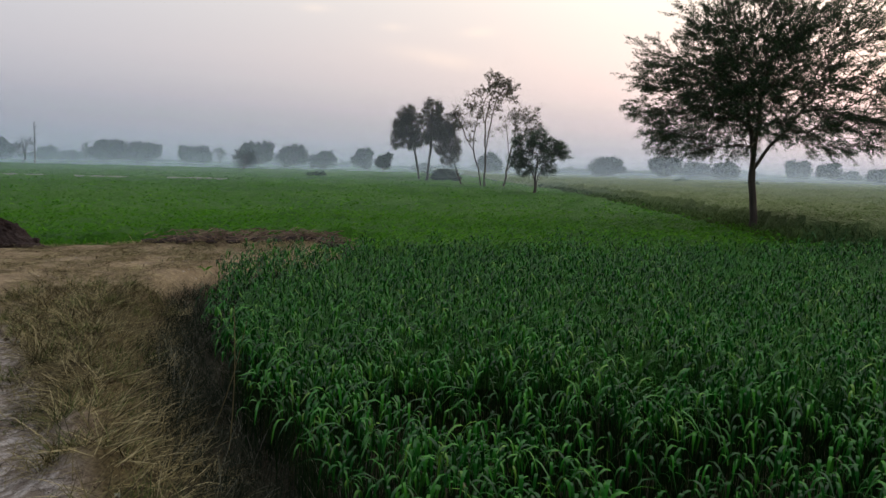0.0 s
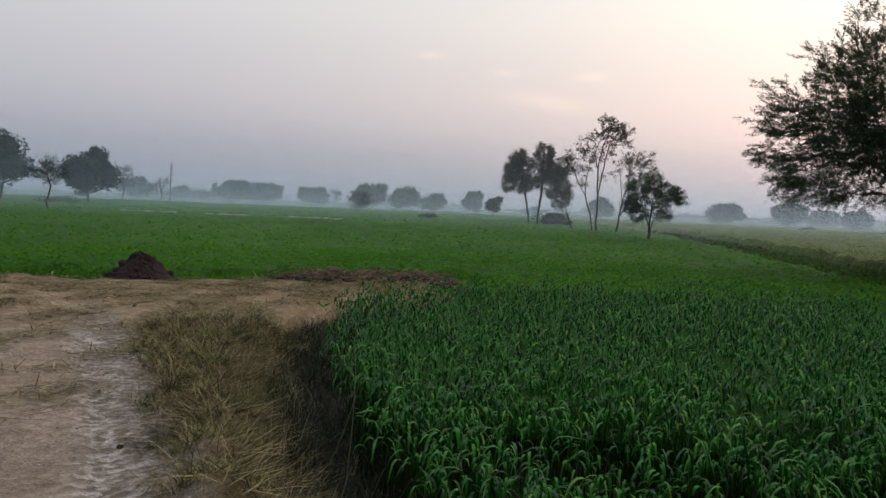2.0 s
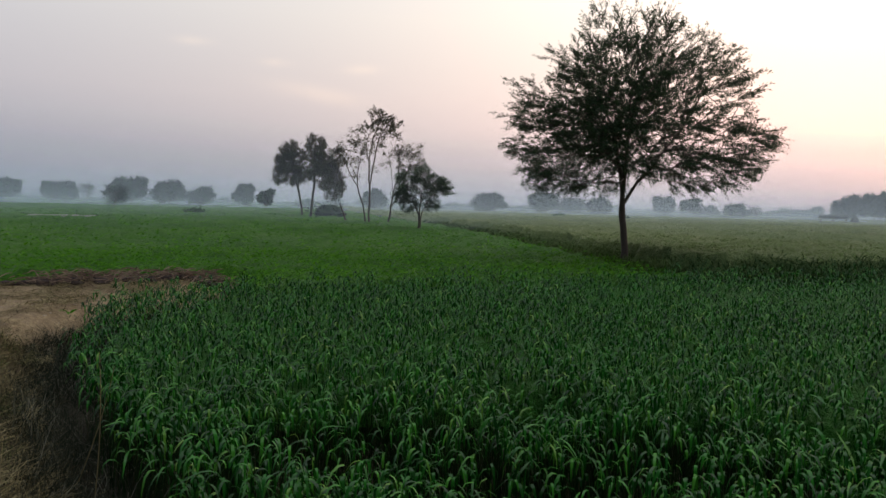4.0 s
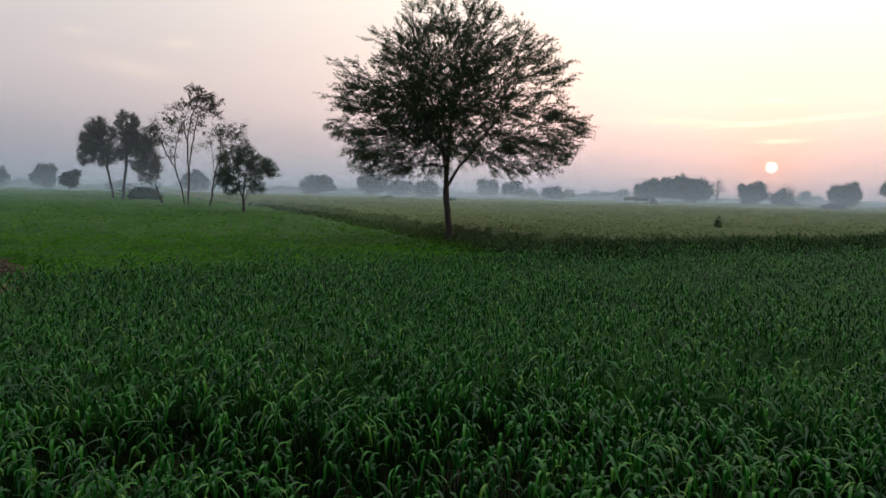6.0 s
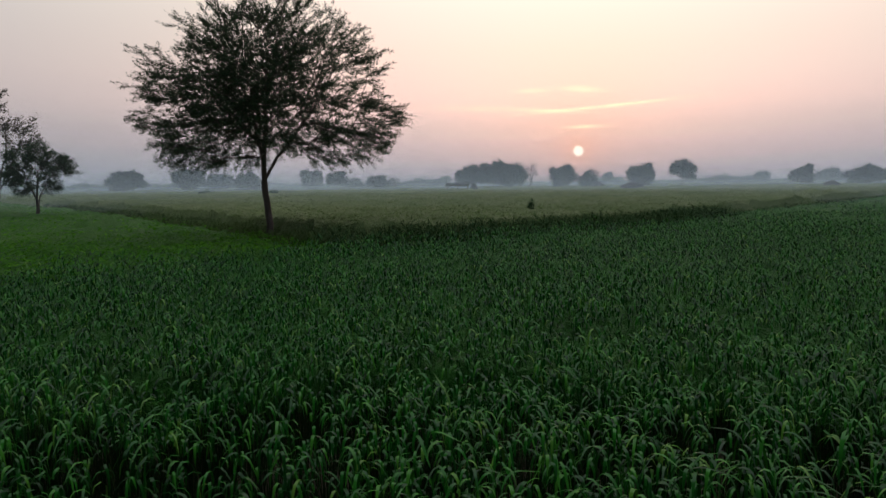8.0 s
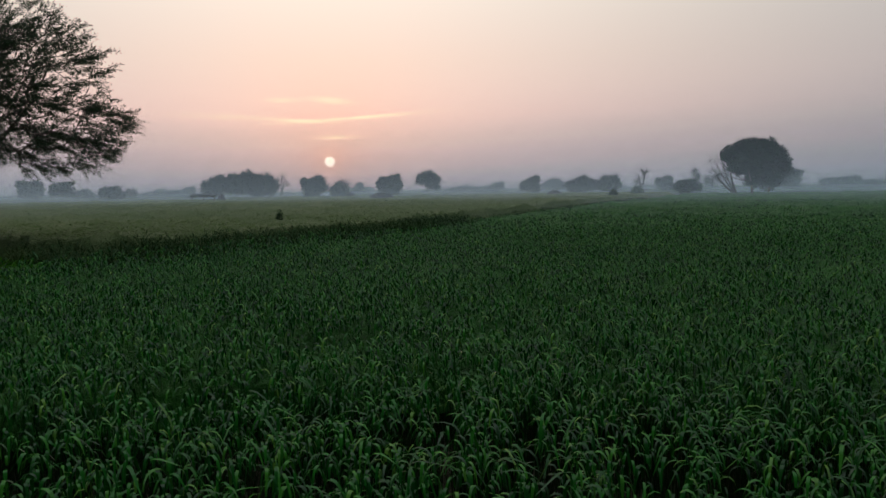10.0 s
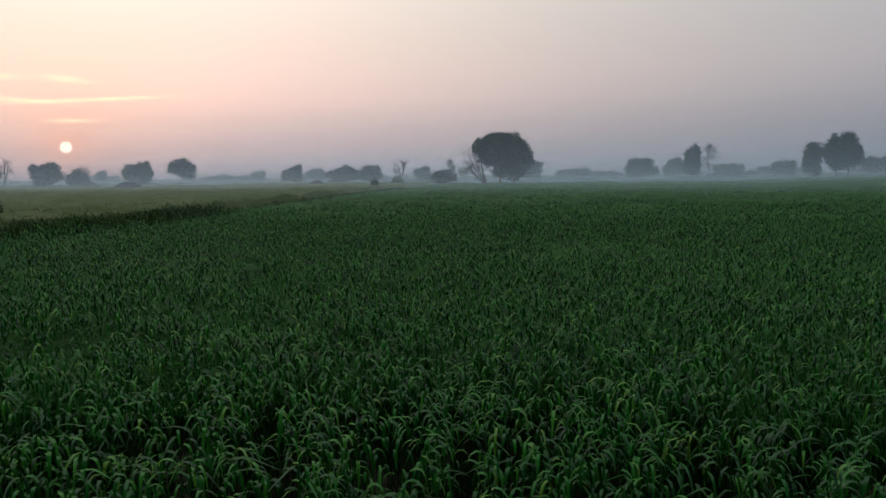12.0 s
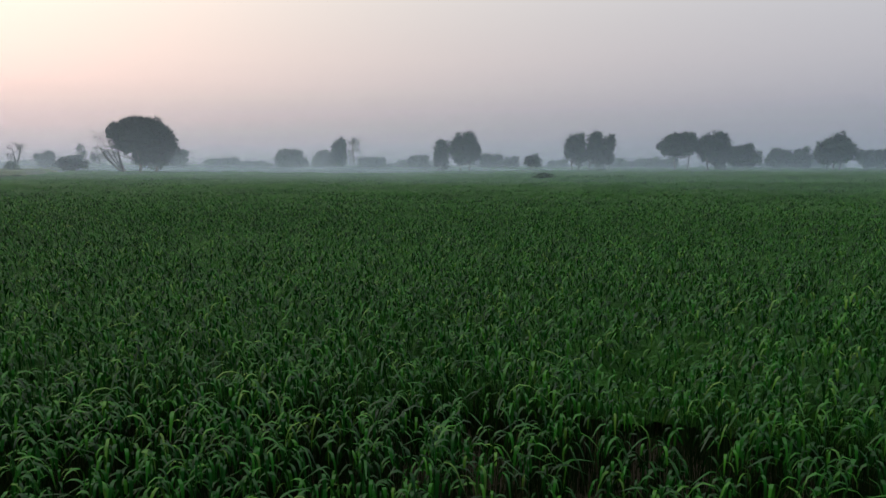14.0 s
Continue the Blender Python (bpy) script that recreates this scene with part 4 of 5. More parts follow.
def far_tree(kind, x, y, h, w, leaf=FAR_LEAF, label="", lobes=None):
    """A tree of that height and crown width with its foot at x, y."""
    share, stems, text = KINDS[kind]
    seed = int(abs(x * 31 + y * 17 + h * 7)) + 5
    rng = np.random.default_rng(seed)
    dist = math.hypot(x, y)
    if kind in SPARSE:
        top = h - float(land(np.array(x), np.array(y)))
        fork = top * share
        foot = [[(0, 0, -0.2), (-0.06 * w, 0, fork * 0.5), (0.05 * w, 0, fork)]]
        foot += [[(0.05 * w, 0, fork), (w * rng.uniform(-0.3, 0.3), 0, top * rng.uniform(0.65, 0.85))] for _ in range(stems + 1)]
        lobes = [(0, (top + fork) / 2, w * 0.34, (top - fork) * 0.36)] + [(w * rng.uniform(-0.32, 0.32), fork + (top - fork) * rng.uniform(0.3, 0.85), w * rng.uniform(0.10, 0.18), (top - fork) * rng.uniform(0.08, 0.16)) for _ in range(6)]
        tips, leaves = {"open": (150, 9), "parasol": (110, 12), "airy": (70, 5), "bare": (46, 3)}[kind]
        return grown_tree(x, y, foot, lobes, tips, label or text, seed, w * 0.35, (0.0002 if kind == "bare" else 0.00013) * dist, 2, (0.10 * w, 0.2 * w), leaves, max(0.11, 0.0014 * dist), 0.6, 0.25, 0.7, leaf, 0.44, 0.05 * w, "thin bare trunk and limbs", "few last leaves" if kind == "bare" else "thin open crown")
    a = math.atan2(x, y)
    right = np.array([1.0, 0, 0])
    if kind in ("round", "big", "tall", "arched"):
        w *= 1.14
    thing = new("tree")
    thing.location, thing.rotation_euler.z = (x, y, float(land(np.array(x), np.array(y)))), -a
    h = h - thing.location.z
    tagged(thing, label or text, "tree", "trees round the fields")
    low = h * share
    wood, crown = Pile(), Pile()
    thick = max(0.06, h * 0.024)
    leaf_size = max(0.12, min(0.46, 0.0026 * dist))
    if kind == "hedge":
        # a run of crowns grown into one another
        bits = max(3, int(w / h * 1.4))
        for q in range(bits):
            piece = Pile()
            hh, ww = h * rng.uniform(0.72, 1.0), w / bits * rng.uniform(1.3, 1.9)
            lobed_crown(piece, rng, random_lobes(rng, 0, hh, ww, 5), leaf_size)
            for v, f in zip(piece.v, piece.f):
                crown.v.append(v + right * ((q + 0.5) / bits - 0.5) * w * 0.86)
                crown.f.append(f + crown.n)
            crown.n += piece.n
    else:
        if lobes:
            lobed_crown(crown, rng, [((a, rng.normal() * 0.3, u), (ra, min(ra, w * 0.42), ru)) for a, u, ra, ru in lobes], leaf_size)
        else:
            lobed_crown(crown, rng, random_lobes(rng, low, h, w, 8 if w > 5 else 6), leaf_size)
    if kind == "dome":
        # bare limbs with few leaves lean out on one side
        for lean, up in ((-0.44, 0.38), (-0.48, 0.48), (-0.44, 0.60), (-0.36, 0.58), (-0.26, 0.5)):
            end = right * lean * w + np.array([0, 0, up * h])
            start = right * -0.16 * w + np.array([0, 0, 0.02])
            way = bend(start, end, right * lean * 0.06 * w, 7)
            wood.tube(way, np.linspace(thick * 0.7, thick * 0.14, 7), 5)
            for _ in range(11):
                root = way[rng.integers(3, 7)]
                at = root + rng.normal(size=3) * 0.45 + np.array([-0.2, 0, 0.35])
                wood.tube(bend(root, at, (0, 0, 0.08), 4), np.linspace(thick * 0.16, thick * 0.06, 4), 4)
                crown.diamonds(rng, at + rng.normal(size=(14, 3)) * 0.2, np.full(14, leaf_size * 0.7))
    fork = np.array([0, 0, low + 0.25 * (h - low)])
    for st in range(stems):
        off = 0 if stems == 1 else (st / (stems - 1) - 0.5) * w * (0.34 if kind == "dome" else 0.22)
        foot = right * off + np.array([0, 0, -0.15])
        wood.tube(bend(foot, fork + right * off * 1.5 + np.array([0, 0, h * 0.12]), right * rng.normal() * 0.1, 6), np.linspace(thick, thick * 0.5, 6), 6)
    for q in range(7 if stems else 0):
        b = q * 0.9 + rng.uniform(0, 0.5)
        wood.tube(bend(fork * (1, 1, 0.75), (math.cos(b) * w * 0.36, math.sin(b) * w * 0.36, low + (h - low) * 0.35), (0, 0, -0.03 * h), 5), np.linspace(thick * 0.45, thick * 0.15, 5), 4)
    if wood.n:
        part("trunk", wood.mesh("trunk", BARK, True), thing, "dark bare trunk and limbs")
    if crown.n:
        part("crown", crown.mesh("crown", leaf), thing, "uneven leafy crown" if kind != "bare" else "few last leaves")
    return thing


far_tree("big", -55.6, 64.4, 7.8, 7.8)
far_tree("parasol", -33.3, 43.8, 4.0, 2.4)
far_tree("round", -50.1, 72.4, 6.9, 5.4)
far_tree("airy", -59.1, 92.8, 6.4, 2.8)
far_tree("round", -78.8, 127.7, 5.4, 5.9)
far_tree("airy", -57.5, 99.7, 4.5, 2.7)
far_tree("round", -86.3, 158.0, 4.3, 4.5)
far_tree("round", -86.9, 169.0, 3.6, 4.7)
far_tree("bare", -66.3, 134.6, 5.4, 1.5)
far_tree("round", -60.8, 131.7, 5.7, 6.3)
far_tree("round", -55.1, 134.2, 5.3, 7.0)
far_tree("tall", -51.7, 146.1, 5.3, 3.3)
far_tree("round", -49.2, 147.0, 5.0, 4.0)
far_tree("airy", -50.2, 162.4, 5.1, 3.4)
far_tree("open", -22.7, 81.9, 3.2, 2.9)
far_tree("round", -31.0, 121.1, 5.6, 6.1)
far_tree("round", -27.5, 132.2, 5.3, 5.2)
far_tree("round", -22.2, 133.2, 4.5, 5.1)
far_tree("tall", -15.1, 134.2, 5.2, 4.2)
far_tree("umbrella", -6.8, 81.7, 3.3, 2.1)
far_tree("round", 8.6, 139.7, 4.8, 4.6)
far_tree("round", -4.6, 149.9, 2.4, 4.1)
far_tree("hedge", 34.7, 197.0, 2.8, 9.3)
far_tree("round", 32.5, 146.4, 4.9, 7.2)
far_tree("hedge", 50.8, 193.4, 2.7, 6.0)
far_tree("round", 43.3, 143.6, 5.2, 6.5)
far_tree("round", 50.4, 146.6, 4.3, 5.7)
far_tree("round", 50.2, 130.7, 4.2, 4.7)
far_tree("tall", 71.8, 148.6, 5.3, 4.6)
far_tree("umbrella", 65.0, 124.0, 4.2, 4.8)
far_tree("round", 87.2, 157.5, 2.9, 4.7)
far_tree("round", 74.4, 124.5, 3.5, 4.5)
far_tree("airy", 79.9, 127.0, 3.0, 2.3)
far_tree("hedge", 118.0, 173.8, 3.2, 10.4)
far_tree("round", 112.0, 153.6, 3.6, 3.4)
far_tree("round", 87.8, 111.7, 5.2, 6.0)
far_tree("big", 90.0, 107.3, 5.9, 6.8)
far_tree("round", 94.6, 107.4, 5.5, 5.6)
far_tree("bare", 88.4, 95.4, 5.1, 2.8)
far_tree("round", 92.5, 91.5, 4.8, 4.9)
far_tree("round", 99.1, 91.8, 3.5, 3.3)
far_tree("bare", 103.6, 94.2, 4.7, 1.9)
far_tree("round", 150.4, 132.0, 4.1, 3.2)
far_tree("round", 110.7, 89.0, 4.9, 5.2)
far_tree("umbrella", 105.5, 76.1, 5.4, 5.0, lobes=[(0.0, 3.9, 2.3, 1.4), (-1.3, 3.4, 1.3, 0.9), (1.4, 3.4, 1.2, 0.9), (0.3, 2.5, 1.0, 0.7), (1.6, 2.2, 0.6, 0.4)])
far_tree("hedge", 193.7, 124.3, 3.0, 13.8)
far_tree("round", 172.5, 101.5, 3.7, 4.6)
far_tree("round", 137.4, 72.2, 4.6, 4.2)
far_tree("round", 188.7, 92.6, 4.4, 5.6)
far_tree("round", 132.8, 58.8, 4.1, 6.3)
far_tree("round", 141.4, 56.5, 4.5, 4.5)
far_tree("bare", 105.8, 37.4, 4.6, 2.5)
far_tree("round", 147.9, 47.3, 4.1, 3.6)
far_tree("round", 125.1, 36.2, 2.9, 4.8)
far_tree("airy", 154.4, 43.0, 5.9, 2.1)
far_tree("airy", 155.2, 40.1, 4.3, 3.5)
far_tree("dome", 112.9, 23.4, 8.9, 11.4, lobes=[(0.4, 5.6, 4.3, 3.1), (1.7, 3.5, 3.3, 2.5), (-2.2, 6.4, 2.3, 1.8), (3.5, 4.6, 1.8, 2.4), (0.1, 7.1, 2.8, 1.6), (-3.2, 6.0, 1.5, 1.2), (0.2, 2.6, 1.6, 1.5), (4.6, 4.2, 0.9, 1.2), (-1.6, 4.4, 2.0, 1.5), (1.7, 6.9, 2.5, 1.8), (3.4, 5.8, 1.5, 1.6), (2.7, 2.2, 1.6, 1.3)])
far_tree("tall", 148.4, 23.9, 4.8, 4.0)
far_tree("hedge", 179.4, 19.2, 3.9, 8.0)
far_tree("hedge", 225.0, 14.5, 3.2, 9.3)
far_tree("round", 150.4, 3.0, 5.2, 6.7)
far_tree("round", 185.4, -4.0, 5.8, 4.7)
far_tree("tall", 140.3, -6.2, 7.3, 3.5)
far_tree("airy", 142.2, -9.3, 7.5, 3.3)
far_tree("hedge", 184.8, -16.5, 5.0, 6.7)
far_tree("hedge", 228.8, -28.3, 3.0, 7.6)
far_tree("tall", 163.8, -23.8, 4.4, 2.3)
far_tree("tall", 148.6, -23.9, 4.5, 2.0)
far_tree("tall", 138.2, -25.7, 7.7, 3.2)
far_tree("tall", 135.3, -29.8, 8.8, 6.0)
far_tree("round", 175.2, -43.5, 5.3, 2.5)
far_tree("round", 179.4, -47.5, 5.2, 3.7)
far_tree("round", 183.2, -52.6, 4.8, 3.9)
far_tree("umbrella", 114.9, -36.6, 4.0, 3.0)
far_tree("hedge", 189.1, -66.9, 4.6, 5.0)
far_tree("tall", 129.5, -49.4, 9.0, 3.9)
far_tree("tall", 130.1, -53.2, 9.1, 4.1)
far_tree("tall", 131.0, -56.3, 8.6, 3.3)
far_tree("hedge", 199.9, -93.4, 4.3, 9.6)
far_tree("hedge", 178.2, -92.1, 5.1, 7.4)
far_tree("arched", 114.6, -62.7, 8.2, 6.8)
far_tree("tall", 113.8, -68.1, 9.0, 5.4)
far_tree("round", 110.6, -71.4, 6.4, 5.2)
far_tree("round", 123.0, -87.0, 6.0, 4.4)
far_tree("tall", 120.8, -90.0, 6.4, 3.4)
far_tree("big", 102.0, -81.7, 7.5, 6.1)
far_tree("round", 118.3, -101.1, 6.1, 2.5)
far_tree("round", 113.0, -99.7, 5.9, 2.7)


THORN = [(-0.6, 6.9, 0.7, 0.7), (0.5, 6.8, 0.7, 0.65), (-1.7, 6.2, 0.65, 0.55), (1.6, 6.3, 0.65, 0.5), (2.4, 5.9, 0.55, 0.5), (2.95, 5.4, 0.45, 0.35), (-0.2, 5.9, 1.3, 0.8), (1.0, 5.4, 1.0, 0.6), (-1.5, 5.2, 0.9, 0.8), (-2.8, 5.2, 0.55, 0.35), (-2.5, 4.6, 0.8, 0.3), (-3.2, 4.55, 0.35, 0.15),
         (-1.2, 4.3, 1.1, 0.6), (0.0, 4.8, 0.9, 0.7), (-2.3, 3.7, 1.0, 0.35), (-3.1, 3.7, 0.45, 0.2), (-1.8, 3.0, 1.0, 0.3), (-2.5, 3.0, 0.45, 0.2), (-0.5, 3.5, 0.8, 0.45), (1.6, 4.6, 0.8, 0.4), (2.6, 4.4, 0.85, 0.3), (3.4, 4.1, 0.6, 0.22), (3.75, 3.85, 0.35, 0.22),
         (2.3, 3.5, 0.9, 0.35), (3.1, 3.2, 0.6, 0.3), (1.2, 3.3, 0.8, 0.35), (0.3, 3.2, 0.45, 0.35), (-1.2, 2.6, 0.45, 0.15), (2.6, 2.75, 0.5, 0.15), (-1.9, 2.5, 0.8, 0.15), (1.8, 2.65, 0.7, 0.15), (-0.4, 2.7, 0.4, 0.2), (-0.8, 4.0, 1.2, 0.7), (-0.3, 4.6, 1.1, 0.8), (0.8, 4.0, 0.9, 0.5)]
grown_tree(8.35, 19.7, [[(0.02, 0, -0.2), (0.05, 0, 0.7), (0.0, 0, 1.3), (-0.07, 0, 1.95)], [(-0.07, 0, 1.95), (-0.13, 0.1, 2.9), (-0.3, 0.3, 3.7), (-0.6, 0.2, 4.6)], [(-0.10, 0, 2.1), (0.0, -0.2, 3.0), (0.05, -0.3, 4.2), (0.1, -0.2, 5.4)],
                       [(-0.07, 0, 1.95), (0.3, 0.1, 2.6), (0.9, 0.2, 3.3), (1.5, 0.1, 4.2), (1.9, 0.0, 4.9)], [(-0.13, 0.1, 2.9), (-0.6, 0.4, 3.5), (-1.2, 0.7, 4.2)]],
           [(0.93 * a + 0.03, 0.90 * b + 0.22, 0.93 * c, 0.92 * d) for a, b, c, d in THORN], 2400, "large solitary thorn tree with a wide feathery crown", 71, 2.6, 0.0056, 3, (0.26, 0.52), 25, 0.060, 0.34, 0.10, 0.5, power=0.36, spill=0.024,
           wood_text="slim dark trunk forking into thin limbs", leaf_text="feathery crown of small leaves with sky showing through", rooted=0.0)
grown_tree(4.9, 39.5, [[(0, 0, -0.2), (-0.02, 0, 1.2)], [(0, 0, 0.3), (0.15, 0.1, 1.4), (0.5, 0.1, 2.2)], [(-0.02, 0, 1.2), (-0.4, 0, 2.2)], [(-0.02, 0, 1.2), (0.1, 0, 2.6)]],
           [(-0.55, 3.0, 0.6, 0.5), (0.15, 3.2, 0.55, 0.55), (0.7, 2.9, 0.5, 0.45), (-0.8, 2.3, 0.4, 0.4), (0.1, 2.3, 0.7, 0.5), (1.1, 2.9, 0.35, 0.3), (1.3, 2.6, 0.25, 0.2), (-0.5, 1.8, 0.45, 0.25), (0.6, 1.9, 0.4, 0.25)], 330, "small bushy thorn tree in the field", 72, 0.9, 0.005, 3, (0.22, 0.5), 20, 0.08, 0.42, 0.45, 0.8, spill=0.05,
           wood_text="several thin ascending stems", leaf_text="bushy feathery crown", rooted=0.0)
TUFT = "sparse browned tufts of leaf"
grown_tree(2.4, 47.3, [[(0.05, 0, -0.2), (-0.25, 0, 1.8), (-0.6, 0.1, 2.9)], [(-0.6, 0.1, 2.9), (-1.15, 0.2, 3.9), (-1.75, 0.2, 5.3)], [(-0.6, 0.1, 2.9), (-0.55, 0, 4.2), (-0.3, 0, 5.5), (-0.7, 0, 6.6)], [(0.15, 0, -0.2), (0.18, 0, 3.0), (0.1, 0, 4.6), (0.35, 0, 6.0), (0.8, 0, 7.2)], [(0.18, 0, 3.0), (0.45, 0.1, 4.8), (0.75, 0.1, 6.2), (1.35, 0.1, 7.0)], [(0.1, 0, 4.6), (-0.1, 0.2, 5.6), (0.1, 0.2, 6.3)]],
           [(0.5, 7.25, 0.5, 0.45), (0.6, 7.3, 0.4, 0.4), (1.4, 6.9, 0.55, 0.35), (1.5, 6.8, 0.6, 0.3), (1.6, 6.4, 0.4, 0.3), (0.3, 6.9, 0.4, 0.3), (1.0, 6.5, 0.6, 0.4), (1.1, 6.9, 0.6, 0.5), (-1.3, 4.5, 0.35, 0.3), (-0.6, 3.8, 0.25, 0.2), (-1.6, 5.2, 0.35, 0.3), (0.4, 4.2, 0.25, 0.25), (-0.5, 6.4, 0.4, 0.3), (-0.9, 5.6, 0.4, 0.4), (-0.1, 5.3, 0.3, 0.3), (-1.0, 5.0, 0.8, 0.9), (0.2, 6.0, 0.7, 0.8)], 150, "tall thin tree with sparse leaf on several stems", 81, 0.8, 0.008, 2, (0.2, 0.55), 13, 0.135, 0.5, 0.35, 0.8, BROWN_LEAF, 0.44, 0.07, "several thin pale stems", TUFT, rooted=0.0)
grown_tree(3.95, 48.3, [[(-0.1, 0, -0.2), (0.1, 0, 1.6), (0.25, 0, 2.4)], [(0.25, 0, 2.4), (0.15, 0, 3.6), (-0.05, 0, 4.9)], [(0.25, 0, 2.4), (0.6, 0.1, 3.8), (0.6, 0.1, 5.2)], [(0.1, 0, 1.6), (0.55, 0, 2.3), (1.0, 0, 3.6), (1.5, 0, 4.8), (1.8, 0, 5.3)], [(1.0, 0, 3.6), (1.3, 0.2, 4.2), (1.9, 0.2, 4.5)]],
           [(0.0, 5.0, 0.35, 0.3), (0.6, 5.3, 0.4, 0.3), (1.2, 5.3, 0.35, 0.3), (1.75, 5.4, 0.4, 0.25), (1.9, 4.5, 0.35, 0.25), (1.3, 4.2, 0.4, 0.3), (-0.2, 4.4, 0.25, 0.25), (1.7, 3.8, 0.3, 0.2), (0.7, 4.5, 0.3, 0.3), (0.9, 4.7, 0.9, 0.7)], 100, "tall thin tree with sparse leaf on several stems", 82, 0.7, 0.008, 2, (0.2, 0.55), 9, 0.125, 0.5, 0.4, 0.8, BROWN_LEAF, 0.44, 0.07, "several thin pale stems", TUFT, rooted=0.0)
grown_tree(-2.1, 61.0, [[(0, 0, -0.2), (-0.15, 0, 1.6), (-0.45, 0, 3.0), (-0.85, 0, 4.2), (-1.1, 0, 5.4)], [(-0.45, 0, 3.0), (-0.3, 0, 4.4), (-0.4, 0, 5.6)]],
           [(-1.0, 6.0, 0.75, 0.65), (-1.5, 5.0, 0.7, 0.7), (-0.6, 5.2, 0.7, 0.9), (-1.7, 4.1, 0.55, 0.5), (-0.9, 4.0, 0.6, 0.6), (-0.2, 4.4, 0.4, 0.8), (-2.0, 3.6, 0.25, 0.2)], 380, "slender leafy tree with a bare lower trunk", 73, 1.2, 0.008, 3, (0.18, 0.42), 15, 0.11, 0.5, 0.1, 0.7, BROWN_LEAF, 0.40, 0.08, "slim bare lower trunk", "rounded leafy crown with small gaps", rooted=0.0)
grown_tree(-1.55, 61.6, [[(0, 0, -0.2), (0.1, 0, 1.6), (0.3, 0, 3.2), (0.35, 0, 5.0), (0.3, 0, 6.4)], [(0.3, 0, 3.2), (1.0, 0.2, 4.4), (1.5, 0, 5.0)], [(0.15, 0, 2.4), (0.9, 0, 3.0), (1.6, 0, 3.6)]],
           [(0.35, 6.6, 0.75, 0.6), (0.2, 5.8, 0.9, 0.7), (1.2, 5.7, 0.7, 0.6), (1.7, 4.9, 0.7, 0.6), (0.7, 4.8, 0.9, 0.7), (1.9, 3.9, 0.7, 0.6), (2.3, 3.2, 0.5, 0.5), (1.2, 3.5, 0.6, 0.5), (0.2, 4.2, 0.5, 0.5), (1.8, 2.6, 0.7, 0.4)], 520, "slender leafy tree spreading to one side", 74, 1.4, 0.008, 3, (0.18, 0.42), 15, 0.11, 0.5, 0.1, 0.7, BROWN_LEAF, 0.40, 0.08, "slim bare lower trunk", "leafy crown that hangs down on one side", rooted=0.0)
# thorn tree past the bend of the track, of which twigs reach into view
grown_tree(-32.5, 31.2, [[(0, 0, -0.2), (0, 0, 2.2)], [(0, 0, 2.2), (-1.0, 0, 5.0)], [(0, 0, 2.2), (1.0, 0, 5.0)]], [(0.0, 7.5, 1.3, 1.0), (-2.0, 6.8, 1.2, 1.0), (2.0, 7.0, 1.1, 0.9), (2.7, 5.6, 0.7, 0.6), (-1.0, 5.2, 1.2, 1.0), (1.2, 5.0, 1.1, 0.9), (-2.6, 5.0, 1.0, 0.8)], 330, "thorn tree past the bend of the track", 75, 2.4, 0.008, 3, (0.3, 0.6), 18, 0.14, 0.45, 0.05, 0.6, spill=0.07)


def dead_trunk(x, y, h, label, seed):
    """A bare leaning pole of a tree with broken stubs."""
    rng = np.random.default_rng(seed)
    wood = Pile()
    way = bend((0, 0, -0.2), (rng.normal() * 0.2, rng.normal() * 0.2, h), (0.1, 0, 0), 7)
    wood.tube(way, np.linspace(0.09, 0.05, 7), 6)
    for q in range(9):
        p = way[2] + (way[-1] - way[2]) * (q / 9 + 0.08)
        wood.tube(bend(p, p + np.array([rng.normal() * 0.08, rng.normal() * 0.08, rng.uniform(0.03, 0.1)]) * h, (0, 0, 0), 3), (0.05, 0.035, 0.015), 4)
    ob = new("dead_tree", wood.mesh("dead_tree", BARK, True))
    ob.location = (x, y, 0)
    return tagged(ob, label, "dead tree")


dead_trunk(-55.5, 98.6, 6.4, "tall bare dead trunk with short stubs", 91)
dead_trunk(1.25, 50.3, 1.7, "thin leaning sapling beside taller trees", 92)


